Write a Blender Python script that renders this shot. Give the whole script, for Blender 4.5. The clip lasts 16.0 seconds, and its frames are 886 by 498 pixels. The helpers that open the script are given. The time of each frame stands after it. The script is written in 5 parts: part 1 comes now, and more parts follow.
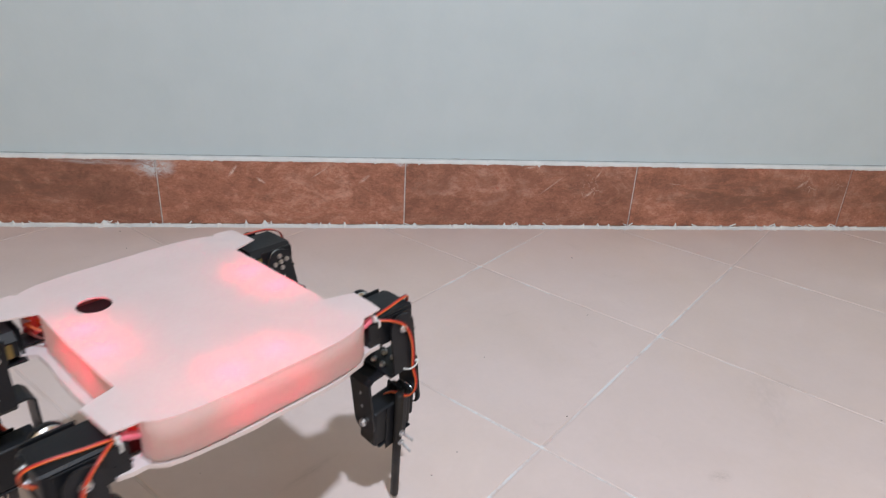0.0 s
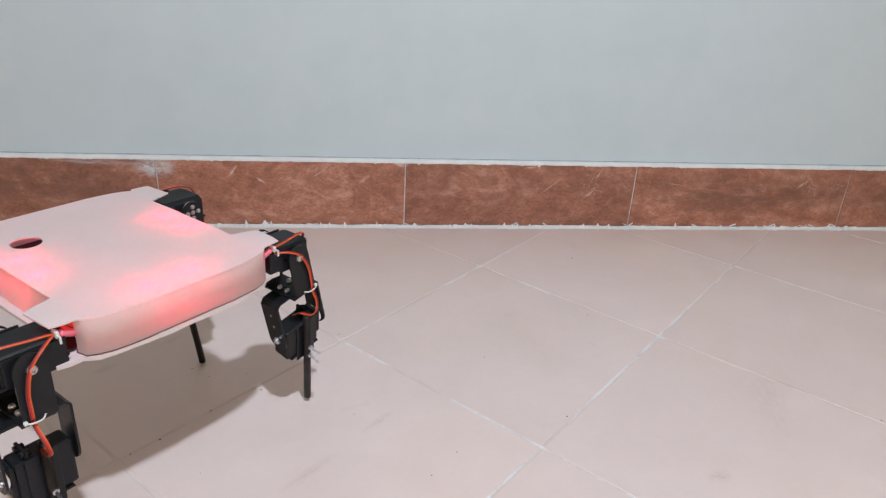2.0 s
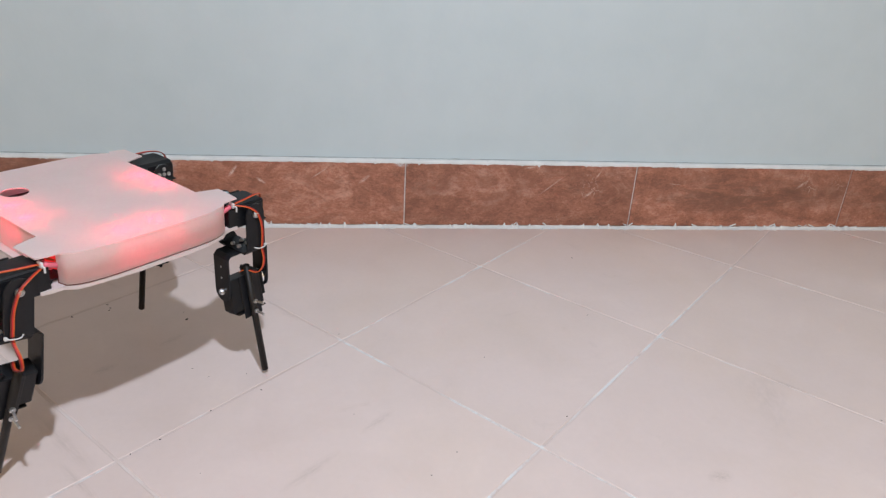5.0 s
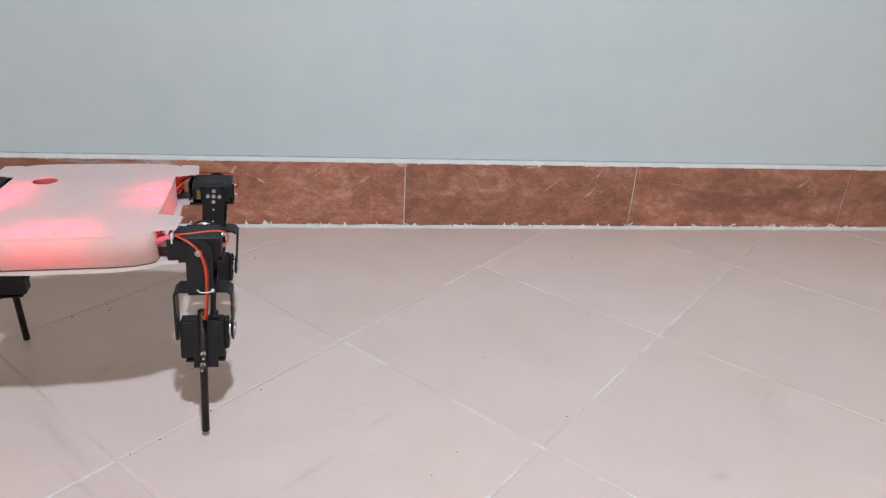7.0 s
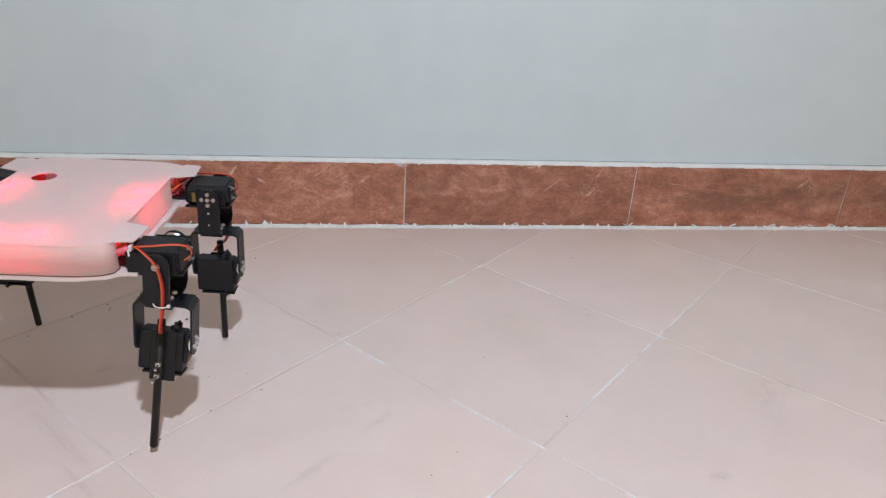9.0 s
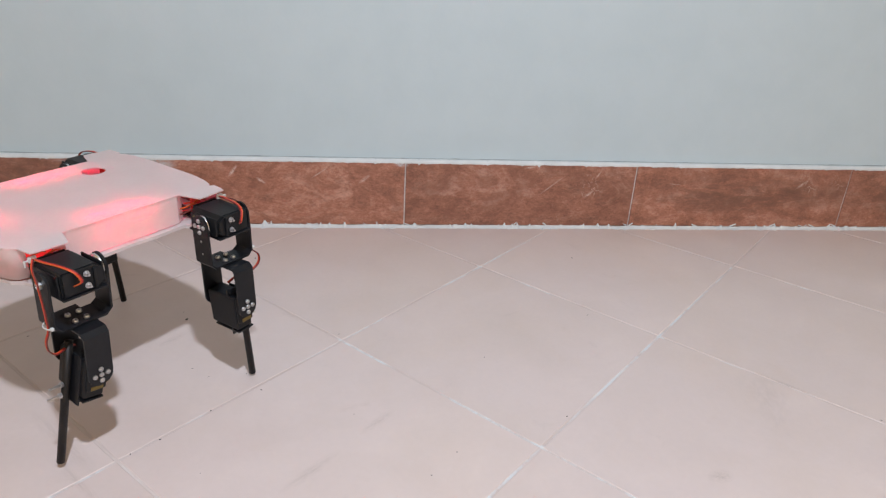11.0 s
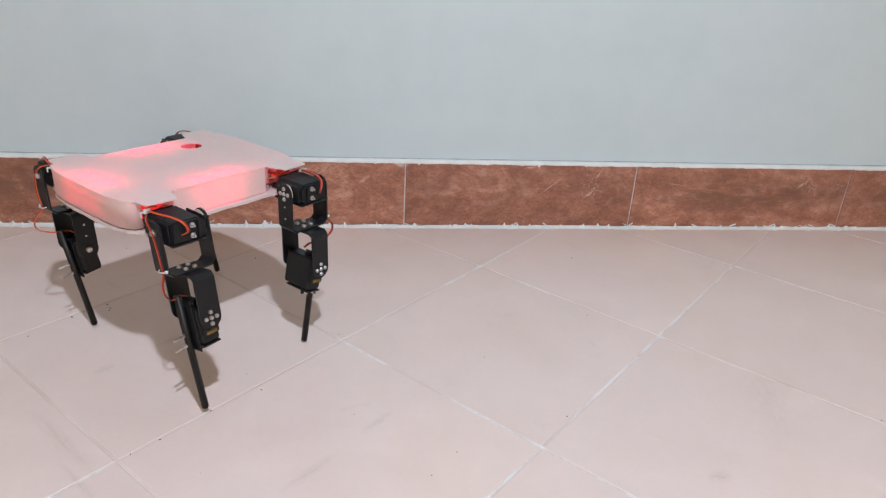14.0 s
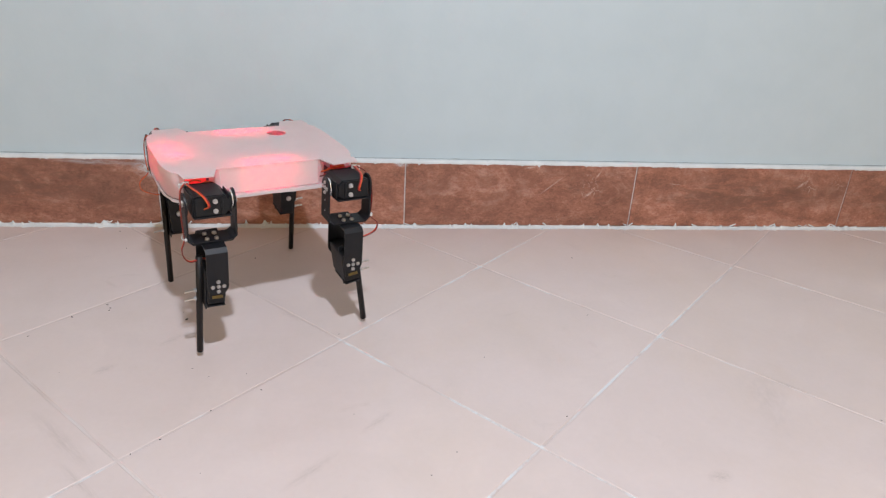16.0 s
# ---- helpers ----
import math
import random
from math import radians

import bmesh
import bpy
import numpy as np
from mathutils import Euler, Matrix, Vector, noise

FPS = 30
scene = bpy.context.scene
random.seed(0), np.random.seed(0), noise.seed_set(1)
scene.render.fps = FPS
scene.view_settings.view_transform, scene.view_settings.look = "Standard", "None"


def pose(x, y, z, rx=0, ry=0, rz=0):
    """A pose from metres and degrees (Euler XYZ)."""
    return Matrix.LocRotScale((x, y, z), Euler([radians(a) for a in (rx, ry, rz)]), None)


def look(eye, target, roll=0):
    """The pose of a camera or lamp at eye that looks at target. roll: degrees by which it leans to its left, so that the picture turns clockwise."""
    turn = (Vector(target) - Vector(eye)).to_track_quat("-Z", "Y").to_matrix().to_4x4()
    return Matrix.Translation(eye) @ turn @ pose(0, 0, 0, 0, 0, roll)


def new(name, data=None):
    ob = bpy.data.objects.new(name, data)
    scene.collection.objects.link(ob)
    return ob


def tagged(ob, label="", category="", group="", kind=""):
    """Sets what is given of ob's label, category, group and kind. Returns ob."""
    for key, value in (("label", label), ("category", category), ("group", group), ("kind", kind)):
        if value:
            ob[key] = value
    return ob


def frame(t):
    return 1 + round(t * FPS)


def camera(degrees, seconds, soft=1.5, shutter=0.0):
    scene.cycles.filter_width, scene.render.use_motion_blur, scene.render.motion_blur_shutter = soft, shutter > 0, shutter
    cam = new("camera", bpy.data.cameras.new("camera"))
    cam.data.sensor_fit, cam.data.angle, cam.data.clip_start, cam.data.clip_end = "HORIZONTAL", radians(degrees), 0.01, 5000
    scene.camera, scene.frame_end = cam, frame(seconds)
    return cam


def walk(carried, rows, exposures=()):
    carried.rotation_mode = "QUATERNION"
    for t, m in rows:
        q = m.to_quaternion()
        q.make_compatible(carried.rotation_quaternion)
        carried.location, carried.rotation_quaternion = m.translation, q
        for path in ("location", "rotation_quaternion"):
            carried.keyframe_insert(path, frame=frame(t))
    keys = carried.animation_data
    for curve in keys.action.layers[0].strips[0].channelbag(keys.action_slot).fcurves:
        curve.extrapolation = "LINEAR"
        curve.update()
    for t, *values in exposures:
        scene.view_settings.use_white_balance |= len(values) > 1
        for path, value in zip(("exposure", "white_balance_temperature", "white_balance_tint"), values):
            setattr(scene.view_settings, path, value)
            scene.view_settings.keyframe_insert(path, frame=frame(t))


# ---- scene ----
S_TILE = 0.30          # edge of a floor tile
L_SK, H_SK = 0.411, 0.1153   # skirting tile: length, height
X_SK = -0.3361         # a skirting joint
EYE = (0.0, -1.1591, 0.4947)
WAY = (0.11498, 0.89955, -0.42141)
cam = camera(64.2, 16.0, soft=1.3, shutter=0.2)
VIEW = look(EYE, tuple(a + b for a, b in zip(EYE, WAY)), 3.142)
walk(cam, [(0.0, VIEW), (16.0, VIEW)], [(0.0, -0.08), (0.5, -0.01), (2.5, 0.0), (12.0, 0.0), (13.4, 0.06), (16.0, 0.12)])

# ---- light: one ceiling lamp and a little of the room's own bounce ----
world = bpy.data.worlds.new("room_world")
world.use_nodes = True
world.node_tree.nodes["Background"].inputs[0].default_value = (0.75, 0.85, 1.0, 1)
world.node_tree.nodes["Background"].inputs[1].default_value = 0.05
scene.world = world
LAMP_AT = (0.16, -1.38, 1.62)
LED_GLOW = 80.0


# ---- materials ----
# grey-brown marks on the floor: place, slant, half-sizes, depth
FLOOR_MARKS = [
    ((0.361, -0.644, 0.0), 10, (0.016, 0.010, 0.1), 0.42), ((0.480, -0.514, 0.0), 75, (0.060, 0.035, 0.1), 0.2),
    ((0.517, -0.494, 0.0), -45, (0.045, 0.0030, 0.1), 0.6), ((0.113, -0.518, 0.0), -45, (0.010, 0.0024, 0.1), 0.95),
    ((0.470, -0.560, 0.0), 60, (0.050, 0.020, 0.1), 0.10), ((0.018, -0.543, 0.0), 47, (0.030, 0.0065, 0.1), 0.30),
    ((-0.049, -0.616, 0.0), 46, (0.042, 0.0075, 0.1), 0.32), ((-0.236, -0.372, 0.0), 50, (0.022, 0.0075, 0.1), 0.30),
    ((-0.093, -0.315, 0.0), -41, (0.026, 0.0085, 0.1), 0.28), ((-0.298, -0.435, 0.0), 44, (0.017, 0.0085, 0.1), 0.36),
    ((-0.300, -0.560, 0.0), -45, (0.075, 0.0100, 0.1), 0.30), ((-0.262, -0.622, 0.0), -45, (0.045, 0.0055, 0.1), 0.30),
]
# stretches of the floor's joints that are still filled white: place, slant, half-length
FILLED = [
    ((0.400, -0.384), 45, 0.33), ((0.183, -0.171), 45, 0.11), ((0.263, -0.241), -45, 0.035), ((0.141, -0.544), -45, 0.085),
    ((0.235, -0.638), -45, 0.08), ((0.585, -0.154), -45, 0.075), ((0.679, -0.236), -45, 0.035), ((-0.177, -0.526), 45, 0.022),
    ((-0.055, -0.404), 45, 0.05), ((0.002, -0.348), 45, 0.055), ((0.003, -0.406), -45, 0.055), ((-0.270, -0.625), 45, 0.04), ((0.150, -0.631), 45, 0.06),
]
# marks on the skirting: place, slant, half-sizes, depth, kind (0 scratch, 1 plaster smear, 2 dark smudge)
MARKS = [
    ((-0.338, -0.010, 0.1050), 0, (0.0380, 0.1, 0.0230), 1.0, 1),
    ((-0.213, -0.010, 0.0993), -55, (0.0140, 0.1, 0.0034), 0.95, 0),
    ((-0.168, -0.010, 0.0830), 35, (0.0100, 0.1, 0.0032), 0.90, 0),
    ((0.561, -0.010, 0.0849), 5, (0.0140, 0.1, 0.0013), 0.80, 0),
    ((0.805, -0.010, 0.0867), -40, (0.0160, 0.1, 0.0030), 0.70, 0),
    ((0.404, -0.010, 0.0648), -40, (0.0120, 0.1, 0.0030), 0.80, 0),
    ((0.777, -0.010, 0.0676), 0, (0.0450, 0.1, 0.0140), 0.55, 2),
    ((0.556, -0.010, 0.0816), -30, (0.0300, 0.1, 0.0120), 0.35, 2),
    ((0.293, -0.010, 0.1128), -10, (0.0120, 0.1, 0.0020), 0.80, 0),
    ((0.005, -0.010, 0.0873), -40, (0.0140, 0.1, 0.0040), 0.60, 0),
    ((-0.071, -0.010, 0.0974), -35, (0.0200, 0.1, 0.0016), 0.70, 0),
    ((0.333, -0.010, 0.0789), -40, (0.0300, 0.1, 0.0020), 0.50, 0),
    ((0.417, -0.010, 0.1011), -60, (0.0100, 0.1, 0.0020), 0.70, 0),
]
# broad dusky areas and filler smears
MARKS_BROAD = [
    ((0.700, -0.010, 0.0660), 0, (0.2600, 0.1, 0.0500), 0.70, 3), ((1.080, -0.010, 0.0700), 0, (0.2600, 0.1, 0.0900), 0.75, 3),
    ((-0.560, -0.010, 0.0800), 4, (0.2300, 0.1, 0.0600), 0.70, 3), ((0.068, -0.010, 0.1150), 0, (0.0140, 0.1, 0.0060), 0.85, 1),
    ((0.095, -0.010, 0.0740), 0, (0.0220, 0.1, 0.0130), 0.45, 2), ((0.519, -0.010, 0.0880), 0, (0.0350, 0.1, 0.0200), 0.35, 2),
    ((-0.430, -0.010, 0.1120), 2, (0.0900, 0.1, 0.0060), 0.45, 1),
    ((0.815, -0.010, 0.0880), 40, (0.0300, 0.1, 0.0170), 0.80, 4), ((0.872, -0.010, 0.0920), 40, (0.0240, 0.1, 0.0150), 0.60, 4),
    ((0.405, -0.010, 0.0800), 40, (0.0340, 0.1, 0.0240), 0.60, 4),
]
MARK_TONES = [(0.70, 0.56, 0.50), (0.56, 0.60, 0.64), (0.15, 0.07, 0.05), (0.165, 0.085, 0.060), (0.66, 0.50, 0.43)]


def nodes_of(name):
    m = bpy.data.materials.new(name)
    m.use_nodes = True
    nt = m.node_tree
    return m, nt, nt.nodes["Principled BSDF"]


def add(nt, kind, **inputs):
    n = nt.nodes.new(kind)
    for k, v in inputs.items():
        n.inputs[k.replace("_", " ")].default_value = v
    return n


def ramp(nt, fac, stops):
    r = nt.nodes.new("ShaderNodeValToRGB")
    while len(r.color_ramp.elements) < len(stops):
        r.color_ramp.elements.new(0.5)
    for e, (p, c) in zip(r.color_ramp.elements, stops):
        e.position, e.color = p, (*c, 1)
    nt.links.new(fac, r.inputs[0])
    return r.outputs[0]


def mix(nt, fac, a, b, blend="MIX"):
    n = nt.nodes.new("ShaderNodeMix")
    n.data_type, n.blend_type = "RGBA", blend
    for s, v in ((n.inputs[0], fac), (n.inputs[6], a), (n.inputs[7], b)):
        if isinstance(v, (float, int)):
            s.default_value = v
        elif isinstance(v, tuple):
            s.default_value = (*v, 1)
        else:
            nt.links.new(v, s)
    return n.outputs[2]


def coords(nt, which="Object", scale=(1, 1, 1), per_piece=0.0):
    tc = nt.nodes.new("ShaderNodeTexCoord")
    out = tc.outputs[which]
    if per_piece:
        oi = nt.nodes.new("ShaderNodeObjectInfo")
        m = nt.nodes.new("ShaderNodeVectorMath")
        m.operation = "MULTIPLY_ADD"
        m.inputs[0].default_value = (per_piece, per_piece * 1.7, per_piece * 0.6)
        nt.links.new(oi.outputs["Random"], m.inputs[1])
        nt.links.new(out, m.inputs[2])
        out = m.outputs[0]
    mp = nt.nodes.new("ShaderNodeMapping")
    mp.inputs["Scale"].default_value = scale
    nt.links.new(out, mp.inputs[0])
    return mp.outputs[0]


def noise_tex(nt, vec, scale, detail=4, rough=0.55, dist=0.0):
    n = add(nt, "ShaderNodeTexNoise", Scale=scale, Detail=detail, Roughness=rough, Distortion=dist)
    nt.links.new(vec, n.inputs["Vector"])
    return n.outputs["Fac"]


def bump(nt, height, bsdf, strength, distance=0.001):
    b = add(nt, "ShaderNodeBump", Strength=strength, Distance=distance)
    nt.links.new(height, b.inputs["Height"])
    nt.links.new(b.outputs[0], bsdf.inputs["Normal"])


def plain(name, colour, rough=0.5, metal=0.0, vary=0.15, scale=60.0, relief=0.15):
    """Paint, plastic or metal with fine unevenness in tone, gloss and relief."""
    m, nt, b = nodes_of(name)
    v = coords(nt)
    n = noise_tex(nt, v, scale)
    lo = tuple(c * (1 - vary) for c in colour)
    hi = tuple(min(1, c * (1 + vary)) for c in colour)
    nt.links.new(ramp(nt, n, [(0.3, lo), (0.7, hi)]), b.inputs["Base Color"])
    mr = add(nt, "ShaderNodeMapRange")
    mr.inputs["To Min"].default_value, mr.inputs["To Max"].default_value = max(0, rough - 0.1), min(1, rough + 0.1)
    nt.links.new(noise_tex(nt, v, scale * 0.3), mr.inputs[0])
    nt.links.new(mr.outputs[0], b.inputs["Roughness"])
    b.inputs["Metallic"].default_value = metal
    if relief:
        bump(nt, noise_tex(nt, v, scale * 6), b, relief, 0.0005)
    return m


def wall_paint():
    m, nt, b = nodes_of("wall_paint")
    v = coords(nt)
    big = noise_tex(nt, v, 1.6, 3)
    fine = noise_tex(nt, v, 14, 5)
    c = ramp(nt, big, [(0.3, (0.52, 0.63, 0.685)), (0.7, (0.56, 0.67, 0.725))])
    c = mix(nt, 0.25, c, ramp(nt, fine, [(0.35, (0.485, 0.60, 0.655)), (0.6, (0.575, 0.685, 0.74))]))
    nt.links.new(c, b.inputs["Base Color"])
    b.inputs["Roughness"].default_value = 0.55
    bump(nt, noise_tex(nt, v, 90, 4), b, 0.25, 0.0008)
    return m


def floor_glaze():
    m, nt, b = nodes_of("cream_glaze")
    v = coords(nt, per_piece=7.0)
    cloud = noise_tex(nt, v, 9, 5, 0.6, 0.4)
    fine = noise_tex(nt, v, 160, 3)
    c = ramp(nt, cloud, [(0.3, (0.63, 0.535, 0.508)), (0.55, (0.66, 0.564, 0.542)), (0.75, (0.69, 0.594, 0.568))])
    c = mix(nt, 0.07, c, ramp(nt, fine, [(0.3, (0.55, 0.45, 0.41)), (0.7, (0.74, 0.62, 0.58))]))
    oi = nt.nodes.new("ShaderNodeObjectInfo")
    c = mix(nt, 0.35, c, mix(nt, 1.0, c, ramp(nt, oi.outputs["Random"], [(0, (0.88, 0.88, 0.88)), (1, (1, 1, 1))]), "MULTIPLY"))
    # faint grey foot-worn dirt
    dirt = noise_tex(nt, coords(nt, "Generated", (3, 3, 3), 11.0), 2.3, 6, 0.7, 0.8)
    c = mix(nt, ramp(nt, dirt, [(0.62, (0, 0, 0)), (0.8, (0.22, 0.22, 0.22))]), c, (0.36, 0.29, 0.25))
    geo = nt.nodes.new("ShaderNodeNewGeometry")
    # sandy tinge in broad, soft patches over several tiles
    sand = noise_tex(nt, geo.outputs["Position"], 3.1, 4, 0.6, 0.6)
    c = mix(nt, ramp(nt, sand, [(0.42, (0, 0, 0)), (0.62, (0.75, 0.75, 0.75))]), c, mix(nt, 1.0, c, (1.0, 0.985, 0.945), "MULTIPLY"))
    # old stains and darker slanting streaks where they lie in the room
    for at, turn, size, depth in FLOOR_MARKS:
        mp = nt.nodes.new("ShaderNodeMapping")
        mp.vector_type = "TEXTURE"
        mp.inputs["Location"].default_value = at
        mp.inputs["Rotation"].default_value = (0, 0, radians(turn))
        mp.inputs["Scale"].default_value = size
        nt.links.new(geo.outputs["Position"], mp.inputs[0])
        ln = nt.nodes.new("ShaderNodeVectorMath")
        ln.operation = "LENGTH"
        nt.links.new(mp.outputs[0], ln.inputs[0])
        edge = ramp(nt, ln.outputs["Value"], [(0.1, (depth, depth, depth)), (1.0, (0, 0, 0))])
        rag = ramp(nt, noise_tex(nt, mp.outputs[0], 3.0, 5, 0.7, 0.5), [(0.35, (0, 0, 0)), (0.6, (1, 1, 1))])
        c = mix(nt, mix(nt, 1.0, edge, rag, "MULTIPLY"), c, (0.30, 0.25, 0.23))
    nt.links.new(c, b.inputs["Base Color"])
    nt.links.new(ramp(nt, cloud, [(0.3, (0.30, 0.30, 0.30)), (0.7, (0.42, 0.42, 0.42))]), b.inputs["Roughness"])
    bump(nt, noise_tex(nt, v, 45, 3), b, 0.10, 0.0006)
    return m


def terracotta():
    m, nt, b = nodes_of("terracotta_glaze")
    v = coords(nt, scale=(1, 1, 1.6), per_piece=5.0)
    cloud = noise_tex(nt, v, 17, 12, 0.8, 0.3)
    fine = noise_tex(nt, v, 190, 6, 0.75)
    c = ramp(nt, cloud, [(0.38, (0.19, 0.082, 0.050)), (0.46, (0.32, 0.135, 0.083)), (0.53, (0.42, 0.19, 0.122)), (0.62, (0.58, 0.35, 0.26))])
    c = mix(nt, 0.35, c, ramp(nt, fine, [(0.36, (0.17, 0.07, 0.042)), (0.64, (0.60, 0.31, 0.215))]))
    pale = noise_tex(nt, v, 420, 4, 0.7)
    c = mix(nt, ramp(nt, pale, [(0.62, (0, 0, 0)), (0.74, (0.35, 0.35, 0.35))]), c, (0.58, 0.38, 0.30))
    oi = nt.nodes.new("ShaderNodeObjectInfo")
    c = mix(nt, 1.0, c, ramp(nt, oi.outputs["Random"], [(0, (0.80, 0.77, 0.80)), (1, (1.06, 1.0, 1.02))]), "MULTIPLY")
    # dusky patches
    patch = noise_tex(nt, coords(nt, scale=(1, 1, 2.2), per_piece=13.0), 5.5, 5, 0.65, 0.5)
    c = mix(nt, ramp(nt, patch, [(0.5, (0, 0, 0)), (0.72, (0.55, 0.55, 0.55))]), c, (0.17, 0.075, 0.05))
    # smoky swirls in the glaze
    swirl = noise_tex(nt, coords(nt, scale=(1, 1, 1.5), per_piece=3.0), 13, 6, 0.6, 2.2)
    c = mix(nt, ramp(nt, swirl, [(0.44, (0.32, 0.32, 0.32)), (0.50, (0, 0, 0)), (0.58, (0, 0, 0)), (0.66, (0.30, 0.30, 0.30))]), c, ramp(nt, swirl, [(0.49, (0.20, 0.085, 0.055)), (0.56, (0.56, 0.335, 0.25))]))
    # short pale scratches, slanting
    for turn, seed in ((38, 3.0), (-30, 9.0), (65, 17.0)):
        k = coords(nt, scale=(1, 1, 1), per_piece=seed)
        mp = nt.nodes.new("ShaderNodeMapping")
        mp.vector_type = "TEXTURE"
        mp.inputs["Rotation"].default_value = (0, radians(turn), 0)
        mp.inputs["Scale"].default_value = (1.0, 1.0, 0.12)
        nt.links.new(k, mp.inputs[0])
        streak = ramp(nt, noise_tex(nt, mp.outputs[0], 40, 3, 0.6, 0.5), [(0.62, (0, 0, 0)), (0.72, (0.45, 0.45, 0.45))])
        gate = ramp(nt, noise_tex(nt, k, 8, 3), [(0.58, (0, 0, 0)), (0.70, (1, 1, 1))])
        c = mix(nt, mix(nt, 1.0, streak, gate, "MULTIPLY"), c, (0.60, 0.43, 0.36))
    # old marks and broad darker areas where they are on the skirting
    geo = nt.nodes.new("ShaderNodeNewGeometry")
    for at, turn, size, depth, kind in MARKS + MARKS_BROAD:
        mp = nt.nodes.new("ShaderNodeMapping")
        mp.vector_type = "TEXTURE"
        mp.inputs["Location"].default_value = at
        mp.inputs["Rotation"].default_value = (0, radians(turn), 0)
        mp.inputs["Scale"].default_value = size
        nt.links.new(geo.outputs["Position"], mp.inputs[0])
        ln = nt.nodes.new("ShaderNodeVectorMath")
        ln.operation = "LENGTH"
        nt.links.new(mp.outputs[0], ln.inputs[0])
        edge = ramp(nt, ln.outputs["Value"], [(0.3, (depth, depth, depth)), (1.0, (0, 0, 0))])
        if kind == 4:
            # a crowd of fine scratches
            rag = ramp(nt, noise_tex(nt, mp.outputs[0], 7.0, 4, 0.6, 1.0), [(0.57, (0, 0, 0)), (0.64, (1, 1, 1))])
        else:
            rag = ramp(nt, noise_tex(nt, mp.outputs[0], 2.5, 6, 0.75, 0.6), [(0.40, (0, 0, 0)), (0.56, (1, 1, 1))])
        c = mix(nt, mix(nt, 1.0, edge, rag, "MULTIPLY"), c, MARK_TONES[kind])
    nt.links.new(c, b.inputs["Base Color"])
    b.inputs["Roughness"].default_value = 0.42
    bump(nt, cloud, b, 0.3, 0.0015)
    return m


WALL = wall_paint()
GLAZE = floor_glaze()
TERRA = terracotta()
GROUT = plain("white_grout", (0.68, 0.725, 0.745), 0.85, vary=0.07, scale=40, relief=0.5)


def patchy_joint():
    """Pale joint filler, worn and dirty in stretches."""
    m, nt, b = nodes_of("patchy_joint")
    v = coords(nt)
    worn = noise_tex(nt, v, 5.3, 5, 0.65, 0.3)
    c = ramp(nt, worn, [(0.42, (0.57, 0.475, 0.445)), (0.56, (0.63, 0.55, 0.53)), (0.72, (0.69, 0.68, 0.68))])
    grime = noise_tex(nt, v, 13, 3, 0.5)
    c = mix(nt, ramp(nt, grime, [(0.72, (0, 0, 0)), (0.80, (0.8, 0.8, 0.8))]), c, (0.20, 0.165, 0.15))
    # long-lasting filler in some stretches, grime in the rest
    geo = nt.nodes.new("ShaderNodeNewGeometry")
    broken = ramp(nt, noise_tex(nt, v, 34, 4, 0.7), [(0.38, (0.05, 0.05, 0.05)), (0.60, (1, 1, 1))])
    for (x, y), turn, half in FILLED:
        mp = nt.nodes.new("ShaderNodeMapping")
        mp.vector_type = "TEXTURE"
        mp.inputs["Location"].default_value = (x, y, 0)
        mp.inputs["Rotation"].default_value = (0, 0, radians(turn))
        mp.inputs["Scale"].default_value = (half, 0.006, 0.1)
        nt.links.new(geo.outputs["Position"], mp.inputs[0])
        ln = nt.nodes.new("ShaderNodeVectorMath")
        ln.operation = "LENGTH"
        nt.links.new(mp.outputs[0], ln.inputs[0])
        edge = ramp(nt, ln.outputs["Value"], [(0.70, (0.82, 0.82, 0.82)), (1.0, (0, 0, 0))])
        c = mix(nt, mix(nt, 1.0, edge, broken, "MULTIPLY"), c, (0.67, 0.715, 0.745))
    nt.links.new(c, b.inputs["Base Color"])
    b.inputs["Roughness"].default_value = 0.8
    return m


FLOOR_JOINT = patchy_joint()
THIN_JOINT = plain("thin_joint", (0.60, 0.555, 0.535), 0.85, vary=0.22, scale=45, relief=0.5)
GAP_SHADE = plain("gap_shade_grey", (0.33, 0.39, 0.41), 0.7, vary=0.3, scale=25)
# unseen ceiling and walls: warm tones chosen to tint the bounced light
CEIL = plain("ceiling_paint", (0.88, 0.795, 0.675), 0.8, vary=0.04, scale=6)
BOUNCE_WALL = plain("warm_bounce_paint", (0.90, 0.70, 0.455), 0.7, vary=0.05, scale=5)
SPECK = plain("dark_grit", (0.05, 0.045, 0.04), 0.7)


# ---- building helpers ----
def part(name, bm, material, parent, label="", smooth=False):
    me = bpy.data.meshes.new(name)
    bm.normal_update()
    bm.to_mesh(me)
    bm.free()
    for f in me.polygons:
        f.use_smooth = smooth
    me.materials.append(material)
    ob = new(name, me)
    ob.parent = parent
    if label:
        ob["label"] = label
    return ob


def box(bm, lo, hi, bevel=0.0, m=None):
    c = [(a + b) / 2 for a, b in zip(lo, hi)]
    s = [b - a for a, b in zip(lo, hi)]
    g = bmesh.ops.create_cube(bm, size=1, matrix=Matrix.LocRotScale(c, None, s))
    vs = g["verts"]
    if bevel:
        es = list({e for v in vs for e in v.link_edges})
        r = bmesh.ops.bevel(bm, geom=es, offset=bevel, segments=2, profile=0.5, affect="EDGES")
        vs = list({v for f in r["faces"] for v in f.verts} | {v for v in vs if v.is_valid})
    if m is not None:
        bmesh.ops.transform(bm, matrix=m, verts=vs)
    return vs


